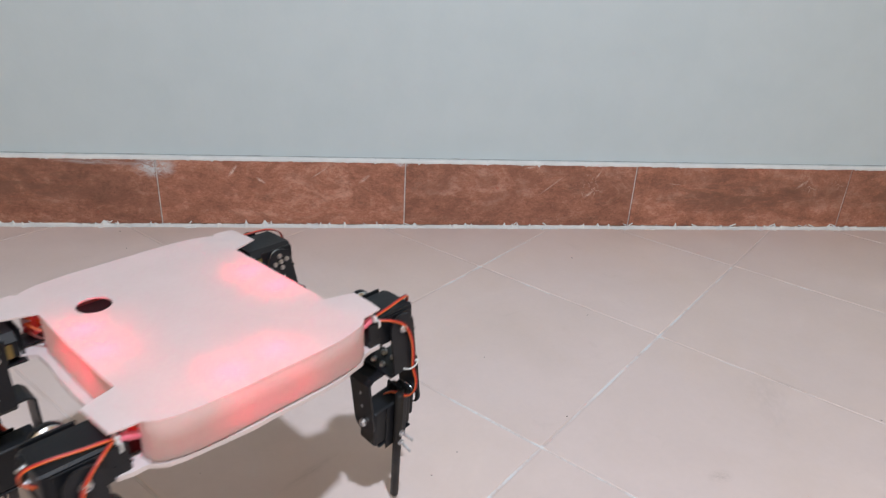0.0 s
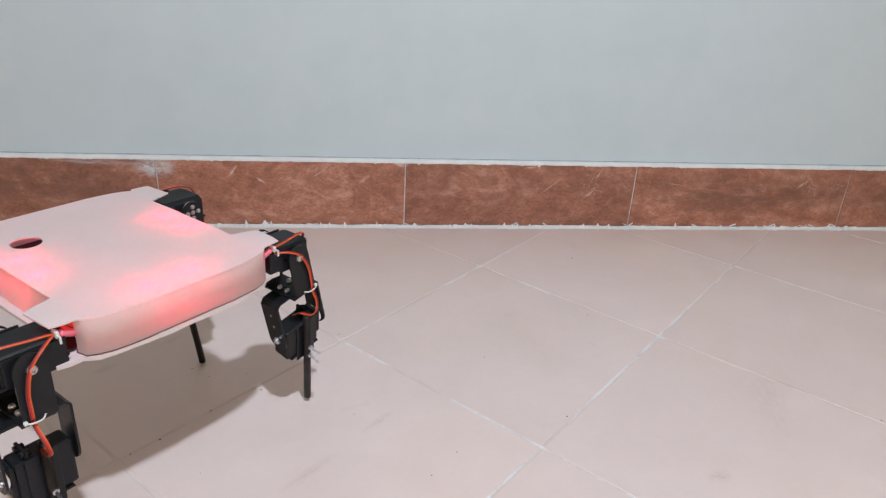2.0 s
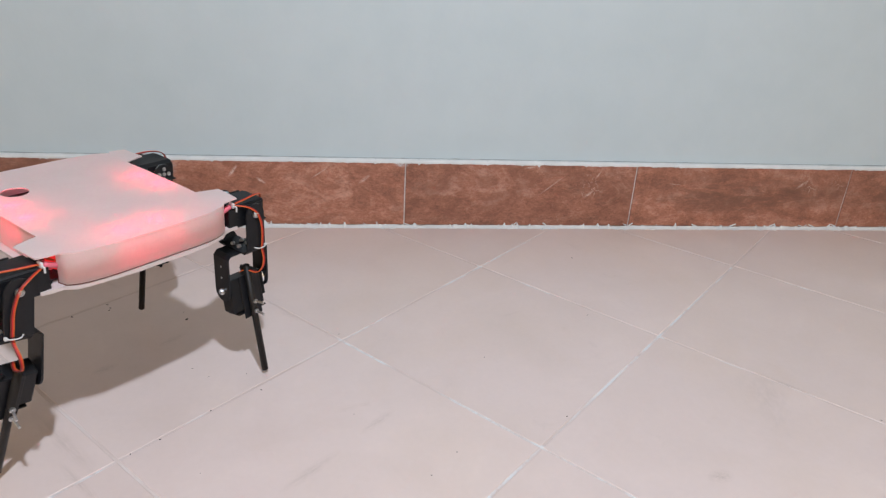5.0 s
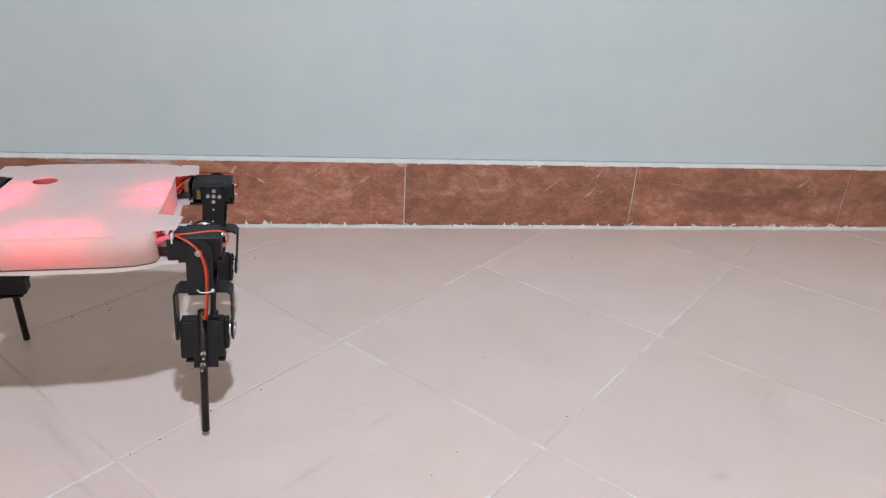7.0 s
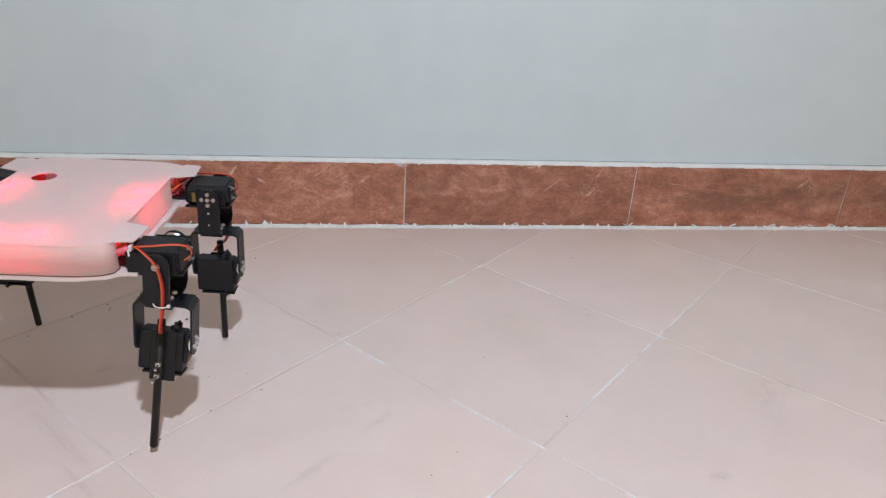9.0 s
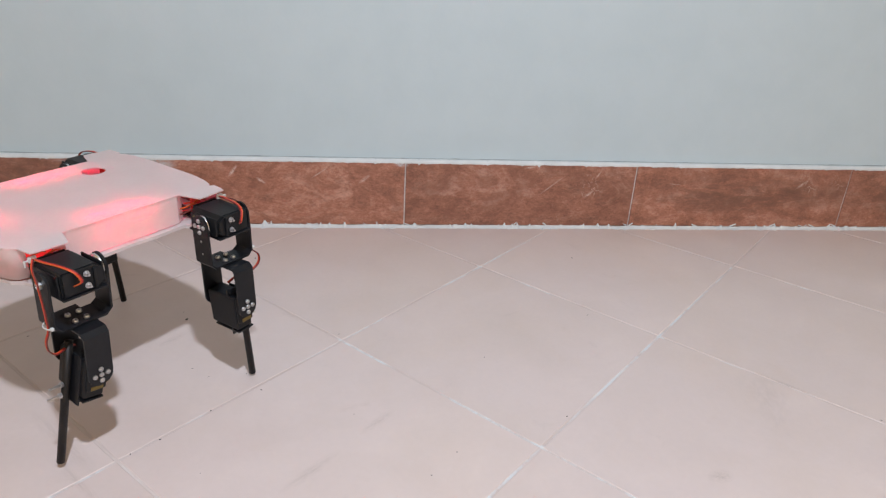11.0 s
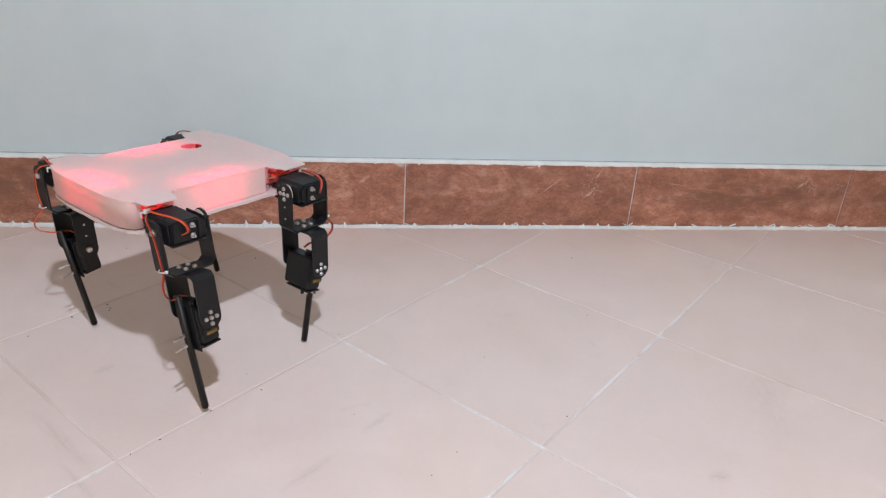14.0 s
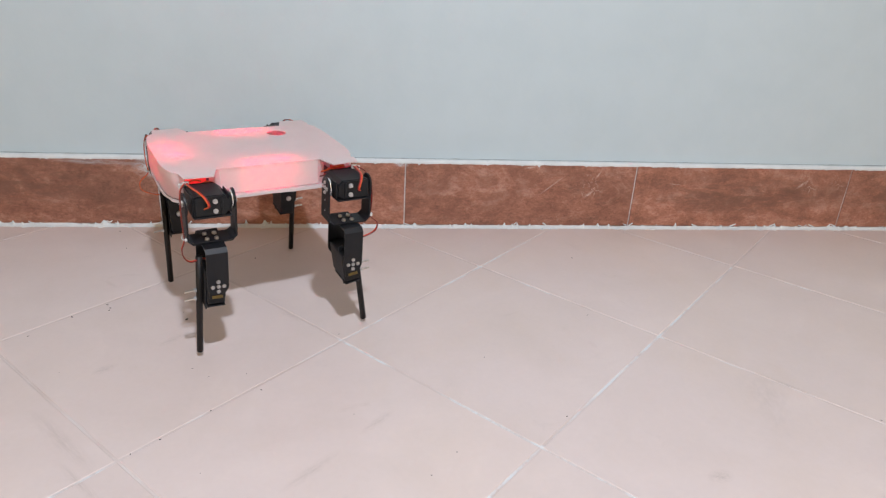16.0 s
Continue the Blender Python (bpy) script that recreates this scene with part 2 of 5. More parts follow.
def rod(bm, a, b, r, seg=12, r2=None, caps=True):
    a, b = Vector(a), Vector(b)
    d = b - a
    m = Matrix.Translation((a + b) / 2) @ d.to_track_quat("Z", "Y").to_matrix().to_4x4()
    return bmesh.ops.create_cone(bm, cap_ends=caps, segments=seg, radius1=r, radius2=r if r2 is None else r2, depth=d.length, matrix=m)["verts"]


def prism(bm, outline, z0, z1):
    """A flat outline (counter-clockwise) raised from z0 to z1."""
    lo = [bm.verts.new((x, y, z0)) for x, y in outline]
    hi = [bm.verts.new((x, y, z1)) for x, y in outline]
    n = len(outline)
    bm.faces.new(lo[::-1])
    bm.faces.new(hi)
    for i in range(n):
        bm.faces.new((lo[i], lo[(i + 1) % n], hi[(i + 1) % n], hi[i]))


def tube(bm, path, r, seg=6, steps=5):
    """A wire along a smooth line through the given points."""
    P = [Vector(p) for p in path]
    P = [P[0] * 2 - P[1]] + P + [P[-1] * 2 - P[-2]]
    line = []
    for i in range(1, len(P) - 2):
        for s in range(steps):
            t = s / steps
            a, b, c, d = P[i - 1:i + 3]
            line.append(0.5 * ((2 * b) + (c - a) * t + (2 * a - 5 * b + 4 * c - d) * t * t + (3 * b - a - 3 * c + d) * t ** 3))
    line.append(P[-2])
    rings = []
    for i, p in enumerate(line):
        d = (line[min(i + 1, len(line) - 1)] - line[max(i - 1, 0)]).normalized()
        q = d.to_track_quat("Z", "Y")
        rings.append([bm.verts.new(p + q @ Vector((r * math.cos(2 * math.pi * k / seg), r * math.sin(2 * math.pi * k / seg), 0))) for k in range(seg)])
    for a, b in zip(rings, rings[1:]):
        for k in range(seg):
            bm.faces.new((a[k], a[(k + 1) % seg], b[(k + 1) % seg], b[k]))
    bm.faces.new(rings[0][::-1])
    bm.faces.new(rings[-1])


# ---- the room ----
# the unseen walls stand close in, to throw more light back
X0, X1, Y0, TOP = -1.55, 1.75, -2.15, 2.45


def wall(name, lo, hi, material, label):
    bm = bmesh.new()
    box(bm, lo, hi)
    ob = part(name, bm, material, None)
    return tagged(ob, label, "wall" if "wall" in name else name, kind="structure")


wall("wall_north", (X0 - 0.1, 0.0, -0.05), (X1 + 0.1, 0.12, TOP), WALL, "pale grey-white painted plaster wall above the skirting")
wall("wall_south", (X0 - 0.1, Y0 - 0.1, -0.05), (X1 + 0.1, Y0, TOP), BOUNCE_WALL, "unseen cream wall behind the camera, added to throw back warm light")
wall("wall_west", (X0 - 0.1, Y0, -0.05), (X0, 0.0, TOP), BOUNCE_WALL, "unseen cream side wall, added to throw back warm light")
wall("wall_east", (X1, Y0, -0.05), (X1 + 0.1, 0.0, TOP), BOUNCE_WALL, "unseen cream side wall, added to throw back warm light")
wall("ceiling", (X0 - 0.1, Y0 - 0.1, TOP), (X1 + 0.1, 0.12, TOP + 0.1), CEIL, "unseen ceiling, tinted cream to throw back warm light")


def clip_to_room(poly):
    for axis, side, lim in ((0, 1, X0), (0, -1, X1), (1, 1, Y0), (1, -1, -0.004)):
        out = []
        for i, p in enumerate(poly):
            q = poly[(i + 1) % len(poly)]
            dp, dq = side * (p[axis] - lim), side * (q[axis] - lim)
            if dp >= 0:
                out.append(p)
            if dp * dq < 0:
                k = dp / (dp - dq)
                out.append((p[0] + k * (q[0] - p[0]), p[1] + k * (q[1] - p[1])))
        poly = out
        if len(poly) < 3:
            return []
    return poly


def tile_mesh(name, poly, material):
    """One glazed tile: flat top with a softened rim."""
    bm = bmesh.new()
    n = len(poly)
    cx, cy = sum(p[0] for p in poly) / n, sum(p[1] for p in poly) / n
    rings = []
    for inset, z in ((0.0, -0.008), (0.0, -0.0009), (0.0012, 0.0)):
        rings.append([bm.verts.new((cx + (x - cx) * (1 - inset / 0.15), cy + (y - cy) * (1 - inset / 0.15), z)) for x, y in poly])
    for a, b in zip(rings, rings[1:]):
        for i in range(n):
            bm.faces.new((a[i], a[(i + 1) % n], b[(i + 1) % n], b[i]))
    bm.faces.new(rings[-1])
    me = bpy.data.meshes.new(name)
    bm.normal_update()
    bm.to_mesh(me)
    bm.free()
    me.materials.append(material)
    return me


def floor_tiles():
    bm = bmesh.new()
    box(bm, (X0, Y0, -0.05), (X1, 0.0, -0.0006))
    slab = tagged(part("floor", bm, FLOOR_JOINT, None), "cream ceramic tile floor laid diagonally with pale joints", "floor", kind="structure")
    d1 = Vector((math.cos(radians(45)), math.sin(radians(45))))
    d2 = Vector((d1.y, -d1.x))
    o = Vector((-0.0245, -0.3805))
    e = S_TILE / 2 - 0.00125
    square = [tuple(d1 * a * e + d2 * b * e) for a, b in ((-1, -1), (-1, 1), (1, 1), (1, -1))]
    if sum(square[i][0] * square[(i + 1) % 4][1] - square[(i + 1) % 4][0] * square[i][1] for i in range(4)) < 0:
        square = square[::-1]
    whole = tile_mesh("tile", square, GLAZE)
    for i in range(-12, 12):
        for j in range(-12, 12):
            c = o + d1 * S_TILE * (i + 0.5) + d2 * S_TILE * (j + 0.5)
            poly = [(c.x + x, c.y + y) for x, y in square]
            cut = clip_to_room(poly)
            if not cut:
                continue
            if len(cut) == 4 and all(abs(a[0] - b[0]) + abs(a[1] - b[1]) < 1e-6 for a, b in zip(cut, poly)):
                me = whole
            else:
                me = tile_mesh("tile", [(x - c.x, y - c.y) for x, y in cut], GLAZE)
            t = new("tile", me)
            t.parent = slab
            t.location = (c.x, c.y, random.uniform(-0.0002, 0.0002))
            t.rotation_euler = (random.uniform(-0.0006, 0.0006), random.uniform(-0.0006, 0.0006), 0)


def uneven_strip(name, material, parent, x0, x1, section, wobble, step=0.0014, label="", fleck=10):
    """A hand-smeared bead along the wall: section is a list of (y, z), pushed about along its length."""
    bm = bmesh.new()
    rows = []
    n = int((x1 - x0) / step)
    for i in range(n + 1):
        x = x0 + (x1 - x0) * i / n
        row = []
        for k, (y, z, w) in enumerate(section):
            q = noise.noise(Vector((x * 23, k * 7.3, wobble))) + 0.6 * noise.noise(Vector((x * 90, k * 3.1, wobble + 4)))
            spike = max(0.0, noise.noise(Vector((x * 190, 3.7 + wobble, 0))) - 0.24) * max(0.0, 0.6 + noise.noise(Vector((x * 9, wobble, 0))))
            row.append(bm.verts.new((x, y - abs(w) * 0.15 * q, z + w * (q + spike * fleck))))
        rows.append(row)
    for a, b in zip(rows, rows[1:]):
        for k in range(len(section) - 1):
            bm.faces.new((a[k], b[k], b[k + 1], a[k + 1]))
    return part(name, bm, material, parent, label, True)


def skirting():
    bm = bmesh.new()
    box(bm, (X0, -0.007, 0.0), (X1, 0.0, H_SK + 0.003))
    base = tagged(part("skirting", bm, THIN_JOINT, None), "terracotta ceramic skirting tiles with white grout joints", "skirting", kind="structure")
    for k in range(-5, 7):
        a, b = X_SK + k * L_SK + 0.0010, X_SK + (k + 1) * L_SK - 0.0010
        a, b = max(a, X0), min(b, X1)
        if b - a < 0.02:
            continue
        bm = bmesh.new()
        w = (b - a) / 2
        box(bm, (-w, -0.0095, 0.0035), (w, -0.0005, H_SK + 0.0025 + random.uniform(-0.0006, 0.0006)), 0.0012)
        t = part("skirting_tile", bm, TERRA, base)
        t.location = ((a + b) / 2, random.uniform(-0.0006, 0.0006), 0)
        t.rotation_euler = (0, radians(random.uniform(-0.1, 0.1)), 0)
    uneven_strip("top_bead", GROUT, base, X0, X1, [(-0.0098, H_SK + 0.0016, 0.0013), (-0.0100, H_SK + 0.0034, 0.0005), (-0.0092, H_SK + 0.0058, 0.0003), (-0.0070, H_SK + 0.0072, 0.0003), (0.001, H_SK + 0.0070, 0.0003)], 1.0, label="smeared white grout bead", fleck=-5)
    uneven_strip("floor_bead", GROUT, base, X0, X1, [(-0.0185, -0.0004, 0.0), (-0.0150, 0.0006, 0.0004), (-0.0118, 0.0016, 0.0008), (-0.0103, 0.0034, 0.0022), (-0.0093, 0.0032, 0.0022)], 6.0, fleck=9, label="ragged white grout bead")
    # grey strip put in for the shaded gap between bead and wall
    uneven_strip("gap_shade_strip", GAP_SHADE, base, X0, X1, [(-0.0012, H_SK + 0.0060, 0.0), (-0.0013, H_SK + 0.0082, 0.0008), (0.0008, H_SK + 0.0086, 0.0008)], 11.0, label="grey strip for the shaded gap above the bead", fleck=-3)
    # dabs of filler dragged up on the tiles and out on the floor
    rnd = random.Random(21)
    for x in (-0.543, -0.412, -0.296, -0.16, -0.08, 0.02, 0.075, 0.27, 0.341, 0.481, 0.532, 0.61, 0.68, 0.76, 0.842, 0.888, 1.0):
        bm = bmesh.new()
        for k in range(rnd.randint(1, 3)):
            x0, up = rnd.uniform(-0.012, 0.012), rnd.uniform(0.002, 0.0065)
            lean = rnd.uniform(-0.013, 0.013)
            tube(bm, [(x0, -0.0098, 0.0025), (x0 + 0.3 * lean, -0.0099, 0.0025 + 0.45 * up), (x0 + lean, -0.0094, 0.0025 + up)], rnd.uniform(0.0006, 0.0013), 5, 3)
        for k in range(3):
            x0, out = rnd.uniform(-0.018, 0.018), rnd.uniform(0.002, 0.006)
            lean = rnd.uniform(-0.016, 0.016)
            tube(bm, [(x0, -0.0150, 0.0004), (x0 + 0.4 * lean, -0.0150 - 0.5 * out, 0.0003), (x0 + lean, -0.0150 - out, 0.0001)], rnd.uniform(0.0008, 0.0016), 5, 3)
        dab = part("filler_dab", bm, GROUT, base, smooth=True)
        dab.location = (x, 0, 0)


def pendant_lamp():
    # the fixture is unseen and added; its place follows from the cast shadows
    thing = tagged(new("pendant_lamp"), "unseen pendant lamp, added at the place the shadows point to", "lamp")
    thing.location = (LAMP_AT[0], LAMP_AT[1], TOP)
    bm = bmesh.new()
    rod(bm, (0, 0, -0.03), (0, 0, 0), 0.05, 32)
    part("ceiling_rose", bm, CEIL, thing)
    bm = bmesh.new()
    rod(bm, (0, 0, LAMP_AT[2] - TOP + 0.06), (0, 0, -0.03), 0.003, 8)
    part("cord", bm, CEIL, thing)
    bm = bmesh.new()
    rod(bm, (0, 0, LAMP_AT[2] - TOP + 0.01), (0, 0, LAMP_AT[2] - TOP + 0.06), 0.075, 32, 0.03)
    part("shade", bm, CEIL, thing)
    la = bpy.data.lights.new("lamp_light", "AREA")
    la.shape, la.size, la.energy, la.color = "DISK", LAMP_SIZE, LAMP_POWER, LAMP_COLOUR
    ob = new("lamp_light", la)
    ob.location = LAMP_AT


LAMP_SIZE, LAMP_POWER, LAMP_COLOUR = 0.075, 28.0, (0.87, 0.955, 1.105)
skirting()
pendant_lamp()


# ---- the walking robot: materials ----
BLACK_METAL = plain("black_anodised", (0.006, 0.007, 0.0095), 0.45, 0.0, 0.25, 90)
BLACK_PLASTIC = plain("black_plastic", (0.005, 0.006, 0.008), 0.5, 0.0, 0.25, 70, 0.3)
ROD_BLACK = plain("black_rod", (0.008, 0.0065, 0.006), 0.5, 0.0, 0.3, 120, 0.4)
STEEL = plain("bright_steel", (0.60, 0.61, 0.63), 0.30, 1.0, 0.25, 200)
for m_ in (BLACK_METAL, BLACK_PLASTIC, ROD_BLACK):
    m_.node_tree.nodes["Principled BSDF"].inputs["Specular IOR Level"].default_value = 0.35
HORN = plain("polished_horn", (0.86, 0.88, 0.90), 0.22, 1.0, 0.08, 200)
BRASS = plain("dull_brass", (0.21, 0.155, 0.05), 0.45, 0.6, 0.2, 120)
NYLON = plain("white_nylon", (0.62, 0.63, 0.63), 0.45, vary=0.05)
ORANGE_WIRE = plain("orange_wire", (0.58, 0.105, 0.018), 0.45, vary=0.1)
RED_WIRE = plain("red_wire", (0.55, 0.022, 0.022), 0.45, vary=0.1)
BROWN_WIRE = plain("brown_wire", (0.15, 0.02, 0.014), 0.5, vary=0.1)
PINK_SLEEVE = plain("pink_sleeve", (0.75, 0.16, 0.22), 0.5, vary=0.08)
SEAM_SHADE = plain("seam_shade_brown", (0.30, 0.10, 0.08), 0.7)
BOARD = plain("dark_board", (0.03, 0.028, 0.03), 0.5)


def foam_card(name, through_share, tone=1.0):
    """White card that lets part of the light through."""
    m, nt, b = nodes_of(name)
    v = coords(nt)
    c = ramp(nt, noise_tex(nt, v, 30, 5), [(0.3, (0.76 * tone, 0.675 * tone, 0.665 * tone)), (0.7, (0.81 * tone, 0.725 * tone, 0.72 * tone))])
    c = mix(nt, 0.2, c, ramp(nt, noise_tex(nt, v, 260, 3), [(0.3, (0.74 * tone, 0.67 * tone, 0.65 * tone)), (0.7, (0.87 * tone, 0.80 * tone, 0.78 * tone))]))
    nt.links.new(c, b.inputs["Base Color"])
    b.inputs["Roughness"].default_value = 0.65
    bump(nt, noise_tex(nt, v, 320, 4), b, 0.25, 0.0006)
    tr = nt.nodes.new("ShaderNodeBsdfTranslucent")
    tr.inputs["Color"].default_value = (0.85, 0.50, 0.56, 1)
    mx = nt.nodes.new("ShaderNodeMixShader")
    mx.inputs[0].default_value = through_share
    nt.links.new(b.outputs[0], mx.inputs[1])
    nt.links.new(tr.outputs[0], mx.inputs[2])
    nt.links.new(mx.outputs[0], nt.nodes["Material Output"].inputs["Surface"])
    return m


CARD = foam_card("white_card", 0.30)
# panels and base: less light passes, tone lowered to stand for shaded faces
SHADED_CARD = foam_card("shaded_white_card", 0.14, 0.87)
LED_ON, _nt, _b = nodes_of("red_led_lit")
_b.inputs["Base Color"].default_value = (0.5, 0.02, 0.02, 1)
_b.inputs["Emission Color"].default_value = (1.0, 0.010, 0.070, 1)
_b.inputs["Emission Strength"].default_value = LED_GLOW

# emission that imitates red light on the corners' inner faces, strong and dim
CORNER_GLOW, _nt, _b = nodes_of("corner_glow_red")
_b.inputs["Base Color"].default_value = (0.5, 0.02, 0.02, 1)
_b.inputs["Emission Color"].default_value = (1.0, 0.03, 0.03, 1)
_b.inputs["Emission Strength"].default_value = 0.7

CORNER_GLOW_DIM, _nt, _b = nodes_of("corner_glow_dim")
_b.inputs["Base Color"].default_value = (0.4, 0.02, 0.02, 1)
_b.inputs["Emission Color"].default_value = (1.0, 0.04, 0.02, 1)
_b.inputs["Emission Strength"].default_value = 0.12

# ---- its measures ----
HIP_X, HIP_Y, HIP_Z = 0.0804, 0.1207, -0.0218     # hip axis in the body, top of the lid is z = 0
HALF_U, DROP_1, DROP_2, HALF_K = 0.0262, 0.0447, 0.0494, 0.0265
ROD_X, ROD_UP, ROD_DOWN, ROD_R = 0.0140, 0.0258, 0.1077, 0.0038
CORNERS = {"sw": (-1, -1), "se": (1, -1), "ne": (1, 1), "nw": (-1, 1)}


def finish(bm):
    bmesh.ops.recalc_face_normals(bm, faces=bm.faces)
    return bm


def plate_with_round_end(bm, centre, axis, half_w, top, bottom, thick):
    """A bracket arm: a strip of metal whose free end (top) is round. axis: the way of its thickness, 'x' or 'y'; sizes along z."""
    n = 10
    sgn = 1 if top > bottom else -1
    pts = [(-half_w, bottom), (half_w, bottom)]
    mid = top - sgn * half_w
    for i in range(n + 1):
        a = math.pi * i / n
        pts.append((half_w * math.cos(a), mid + sgn * half_w * math.sin(a)))
    lo, hi = [], []
    for u, z in pts:
        for lst, d in ((lo, -thick / 2), (hi, thick / 2)):
            p = (centre[0] + d, centre[1] + u, centre[2] + z) if axis == "x" else (centre[0] + u, centre[1] + d, centre[2] + z)
            lst.append(bm.verts.new(p))
    k = len(pts)
    bm.faces.new(lo)
    bm.faces.new(hi[::-1])
    for i in range(k):
        bm.faces.new((lo[i], hi[i], hi[(i + 1) % k], lo[(i + 1) % k]))


def bent_bracket(bm, axis, half, w, tip, base, thick, chamfer):
    """A U of folded sheet: two arms with round ends at z = tip, a web at z = base, and slanting corners between them."""
    s = 1 if tip > base else -1
    for side in (-1, 1):
        at = (side * half, 0, 0) if axis == "x" else (0, side * half, 0)
        plate_with_round_end(bm, at, axis, w, tip, base + s * chamfer, thick)
    # the folded web, as one strip through its two slanting corners
    o, t = thick / 2, thick
    outer = [(-half - o, base + s * chamfer), (-half - o + chamfer, base), (half + o - chamfer, base), (half + o, base + s * chamfer)]
    inner = [(-half + o, base + s * chamfer), (-half + o + chamfer - 0.4 * t, base + s * t), (half - o - chamfer + 0.4 * t, base + s * t), (half - o, base + s * chamfer)]
    rings = []
    for p, q in zip(outer, inner):
        ring = []
        for (u, z), v in ((p, -w), (p, w), (q, w), (q, -w)):
            ring.append(bm.verts.new((u, v, z) if axis == "x" else (v, u, z)))
        rings.append(ring)
    for a, b in zip(rings, rings[1:]):
        for k in range(4):
            bm.faces.new((a[k], a[(k + 1) % 4], b[(k + 1) % 4], b[k]))
    bm.faces.new(rings[0])
    bm.faces.new(rings[-1])


def screw_mesh(name, r, h, slot=True):
    """A pan-head screw, its head towards +z from z = 0."""
    bm = bmesh.new()
    prof = [(r, 0.0), (r, h * 0.45), (r * 0.8, h * 0.85), (r * 0.42, h), (r * 0.36, h * 0.6)] if slot else [(r, 0.0), (r, h * 0.8), (r * 0.85, h)]
    rings = [[bm.verts.new((a * math.cos(math.tau * k / 10), a * math.sin(math.tau * k / 10), z)) for k in range(10)] for a, z in prof]
    for a, b in zip(rings, rings[1:]):
        for k in range(10):
            bm.faces.new((a[k], a[(k + 1) % 10], b[(k + 1) % 10], b[k]))
    bm.faces.new(rings[-1])
    bm.normal_update()
    me = bpy.data.meshes.new(name)
    bm.to_mesh(me)
    bm.free()
    me.materials.append(STEEL)
    return me


def stud_mesh():
    """A thin screw that stands out of its washer, towards +z."""
    bm = bmesh.new()
    rod(bm, (0, 0, 0), (0, 0, 0.0008), 0.0028, 10)
    rod(bm, (0, 0, 0.0008), (0, 0, 0.0022), 0.0021, 6)
    rod(bm, (0, 0, 0.0022), (0, 0, 0.0048), 0.0012, 8)
    me = bpy.data.meshes.new("stud")
    bm.to_mesh(me)
    bm.free()
    me.materials.append(STEEL)
    return me


SCREW = screw_mesh("screw", 0.0024, 0.0020)
BOLT = screw_mesh("bolt", 0.0038, 0.0034)
STUD = stud_mesh()
SMALL_BOLT = screw_mesh("bolt", 0.0027, 0.0030)


def fix(name, mesh, parent, at, way):
    ob = new(name, mesh)
    ob.parent = parent
    ob.matrix_basis = Matrix.Translation(at) @ Vector(way).to_track_quat("Z", "Y").to_matrix().to_4x4()
    return ob


# ---- the body ----
def lid_outline(notch=0.0808, grow=0.0, jitter=0.0004):
    """Outline of lid and base: bowed long sides with round ends, four tabs, two notched sides."""
    def quarter(wide):
        # from the middle of the bowed side (x = wide) to the middle of the notched side
        pts = [(wide, y) for y in (0.0, 0.02, 0.04)]
        pts += [(wide - 0.001, 0.055), (wide - 0.0025, 0.066), (wide - 0.0058, 0.076), (wide - 0.0100, 0.0825)]
        pts += [(0.1035, 0.0850), (0.1030, 0.093), (0.1015, 0.1022)]
        pts += [(0.090, 0.1035), (0.0695, 0.1048), (0.0660, 0.095), (0.0620, notch)]
        pts += [(0.045, notch + 0.0006), (0.025, notch + 0.0008), (0.0, notch + 0.0010)]
        return pts
    west, east = quarter(0.1165), quarter(0.1095)
    ring = east + [(-x, y) for x, y in west[::-1][1:]] + [(-x, -y) for x, y in west[1:]] + [(x, -y) for x, y in east[::-1][1:-1]]
    rnd = random.Random(5)
    return [(x * (1 + grow) + rnd.uniform(-jitter, jitter), y * (1 + grow) + rnd.uniform(-jitter, jitter)) for x, y in ring]


def sheet(bm, outline, z, thick, hole=None):
    """A sheet of card with a turned-down rim, and a hole where one is given."""
    loops = [outline]
    if hole:
        hx, hy, hr = hole
        loops.append([(hx + hr * math.cos(math.tau * k / 28), hy + hr * math.sin(math.tau * k / 28)) for k in range(28)])
    edges = []
    for lp in loops:
        top = [bm.verts.new((x, y, z)) for x, y in lp]
        low = [bm.verts.new((x, y, z - thick)) for x, y in lp]
        n = len(lp)
        edges += [bm.edges.new((top[i], top[(i + 1) % n])) for i in range(n)]
        for i in range(n):
            bm.faces.new((top[i], low[i], low[(i + 1) % n], top[(i + 1) % n]))
    bmesh.ops.triangle_fill(bm, edges=edges, use_beauty=True, normal=(0, 0, 1))


def panel(bm, line, z0, z1, thick):
    """A bent strip of card standing on edge along a line."""
    out = []
    for i, p in enumerate(line):
        a, b = Vector(line[max(i - 1, 0)]), Vector(line[min(i + 1, len(line) - 1)])
        d = (b - a).normalized()
        out.append((Vector(p), Vector((-d.y, d.x)) * thick))
    o0 = [bm.verts.new((*p, z0)) for p, _ in out]
    o1 = [bm.verts.new((*p, z1)) for p, _ in out]
    i0 = [bm.verts.new((*(p + n), z0)) for p, n in out]
    for k in range(len(out) - 1):
        bm.faces.new((o0[k], o0[k + 1], o1[k + 1], o1[k]))
        bm.faces.new((i0[k + 1], i0[k], o0[k], o0[k + 1]))


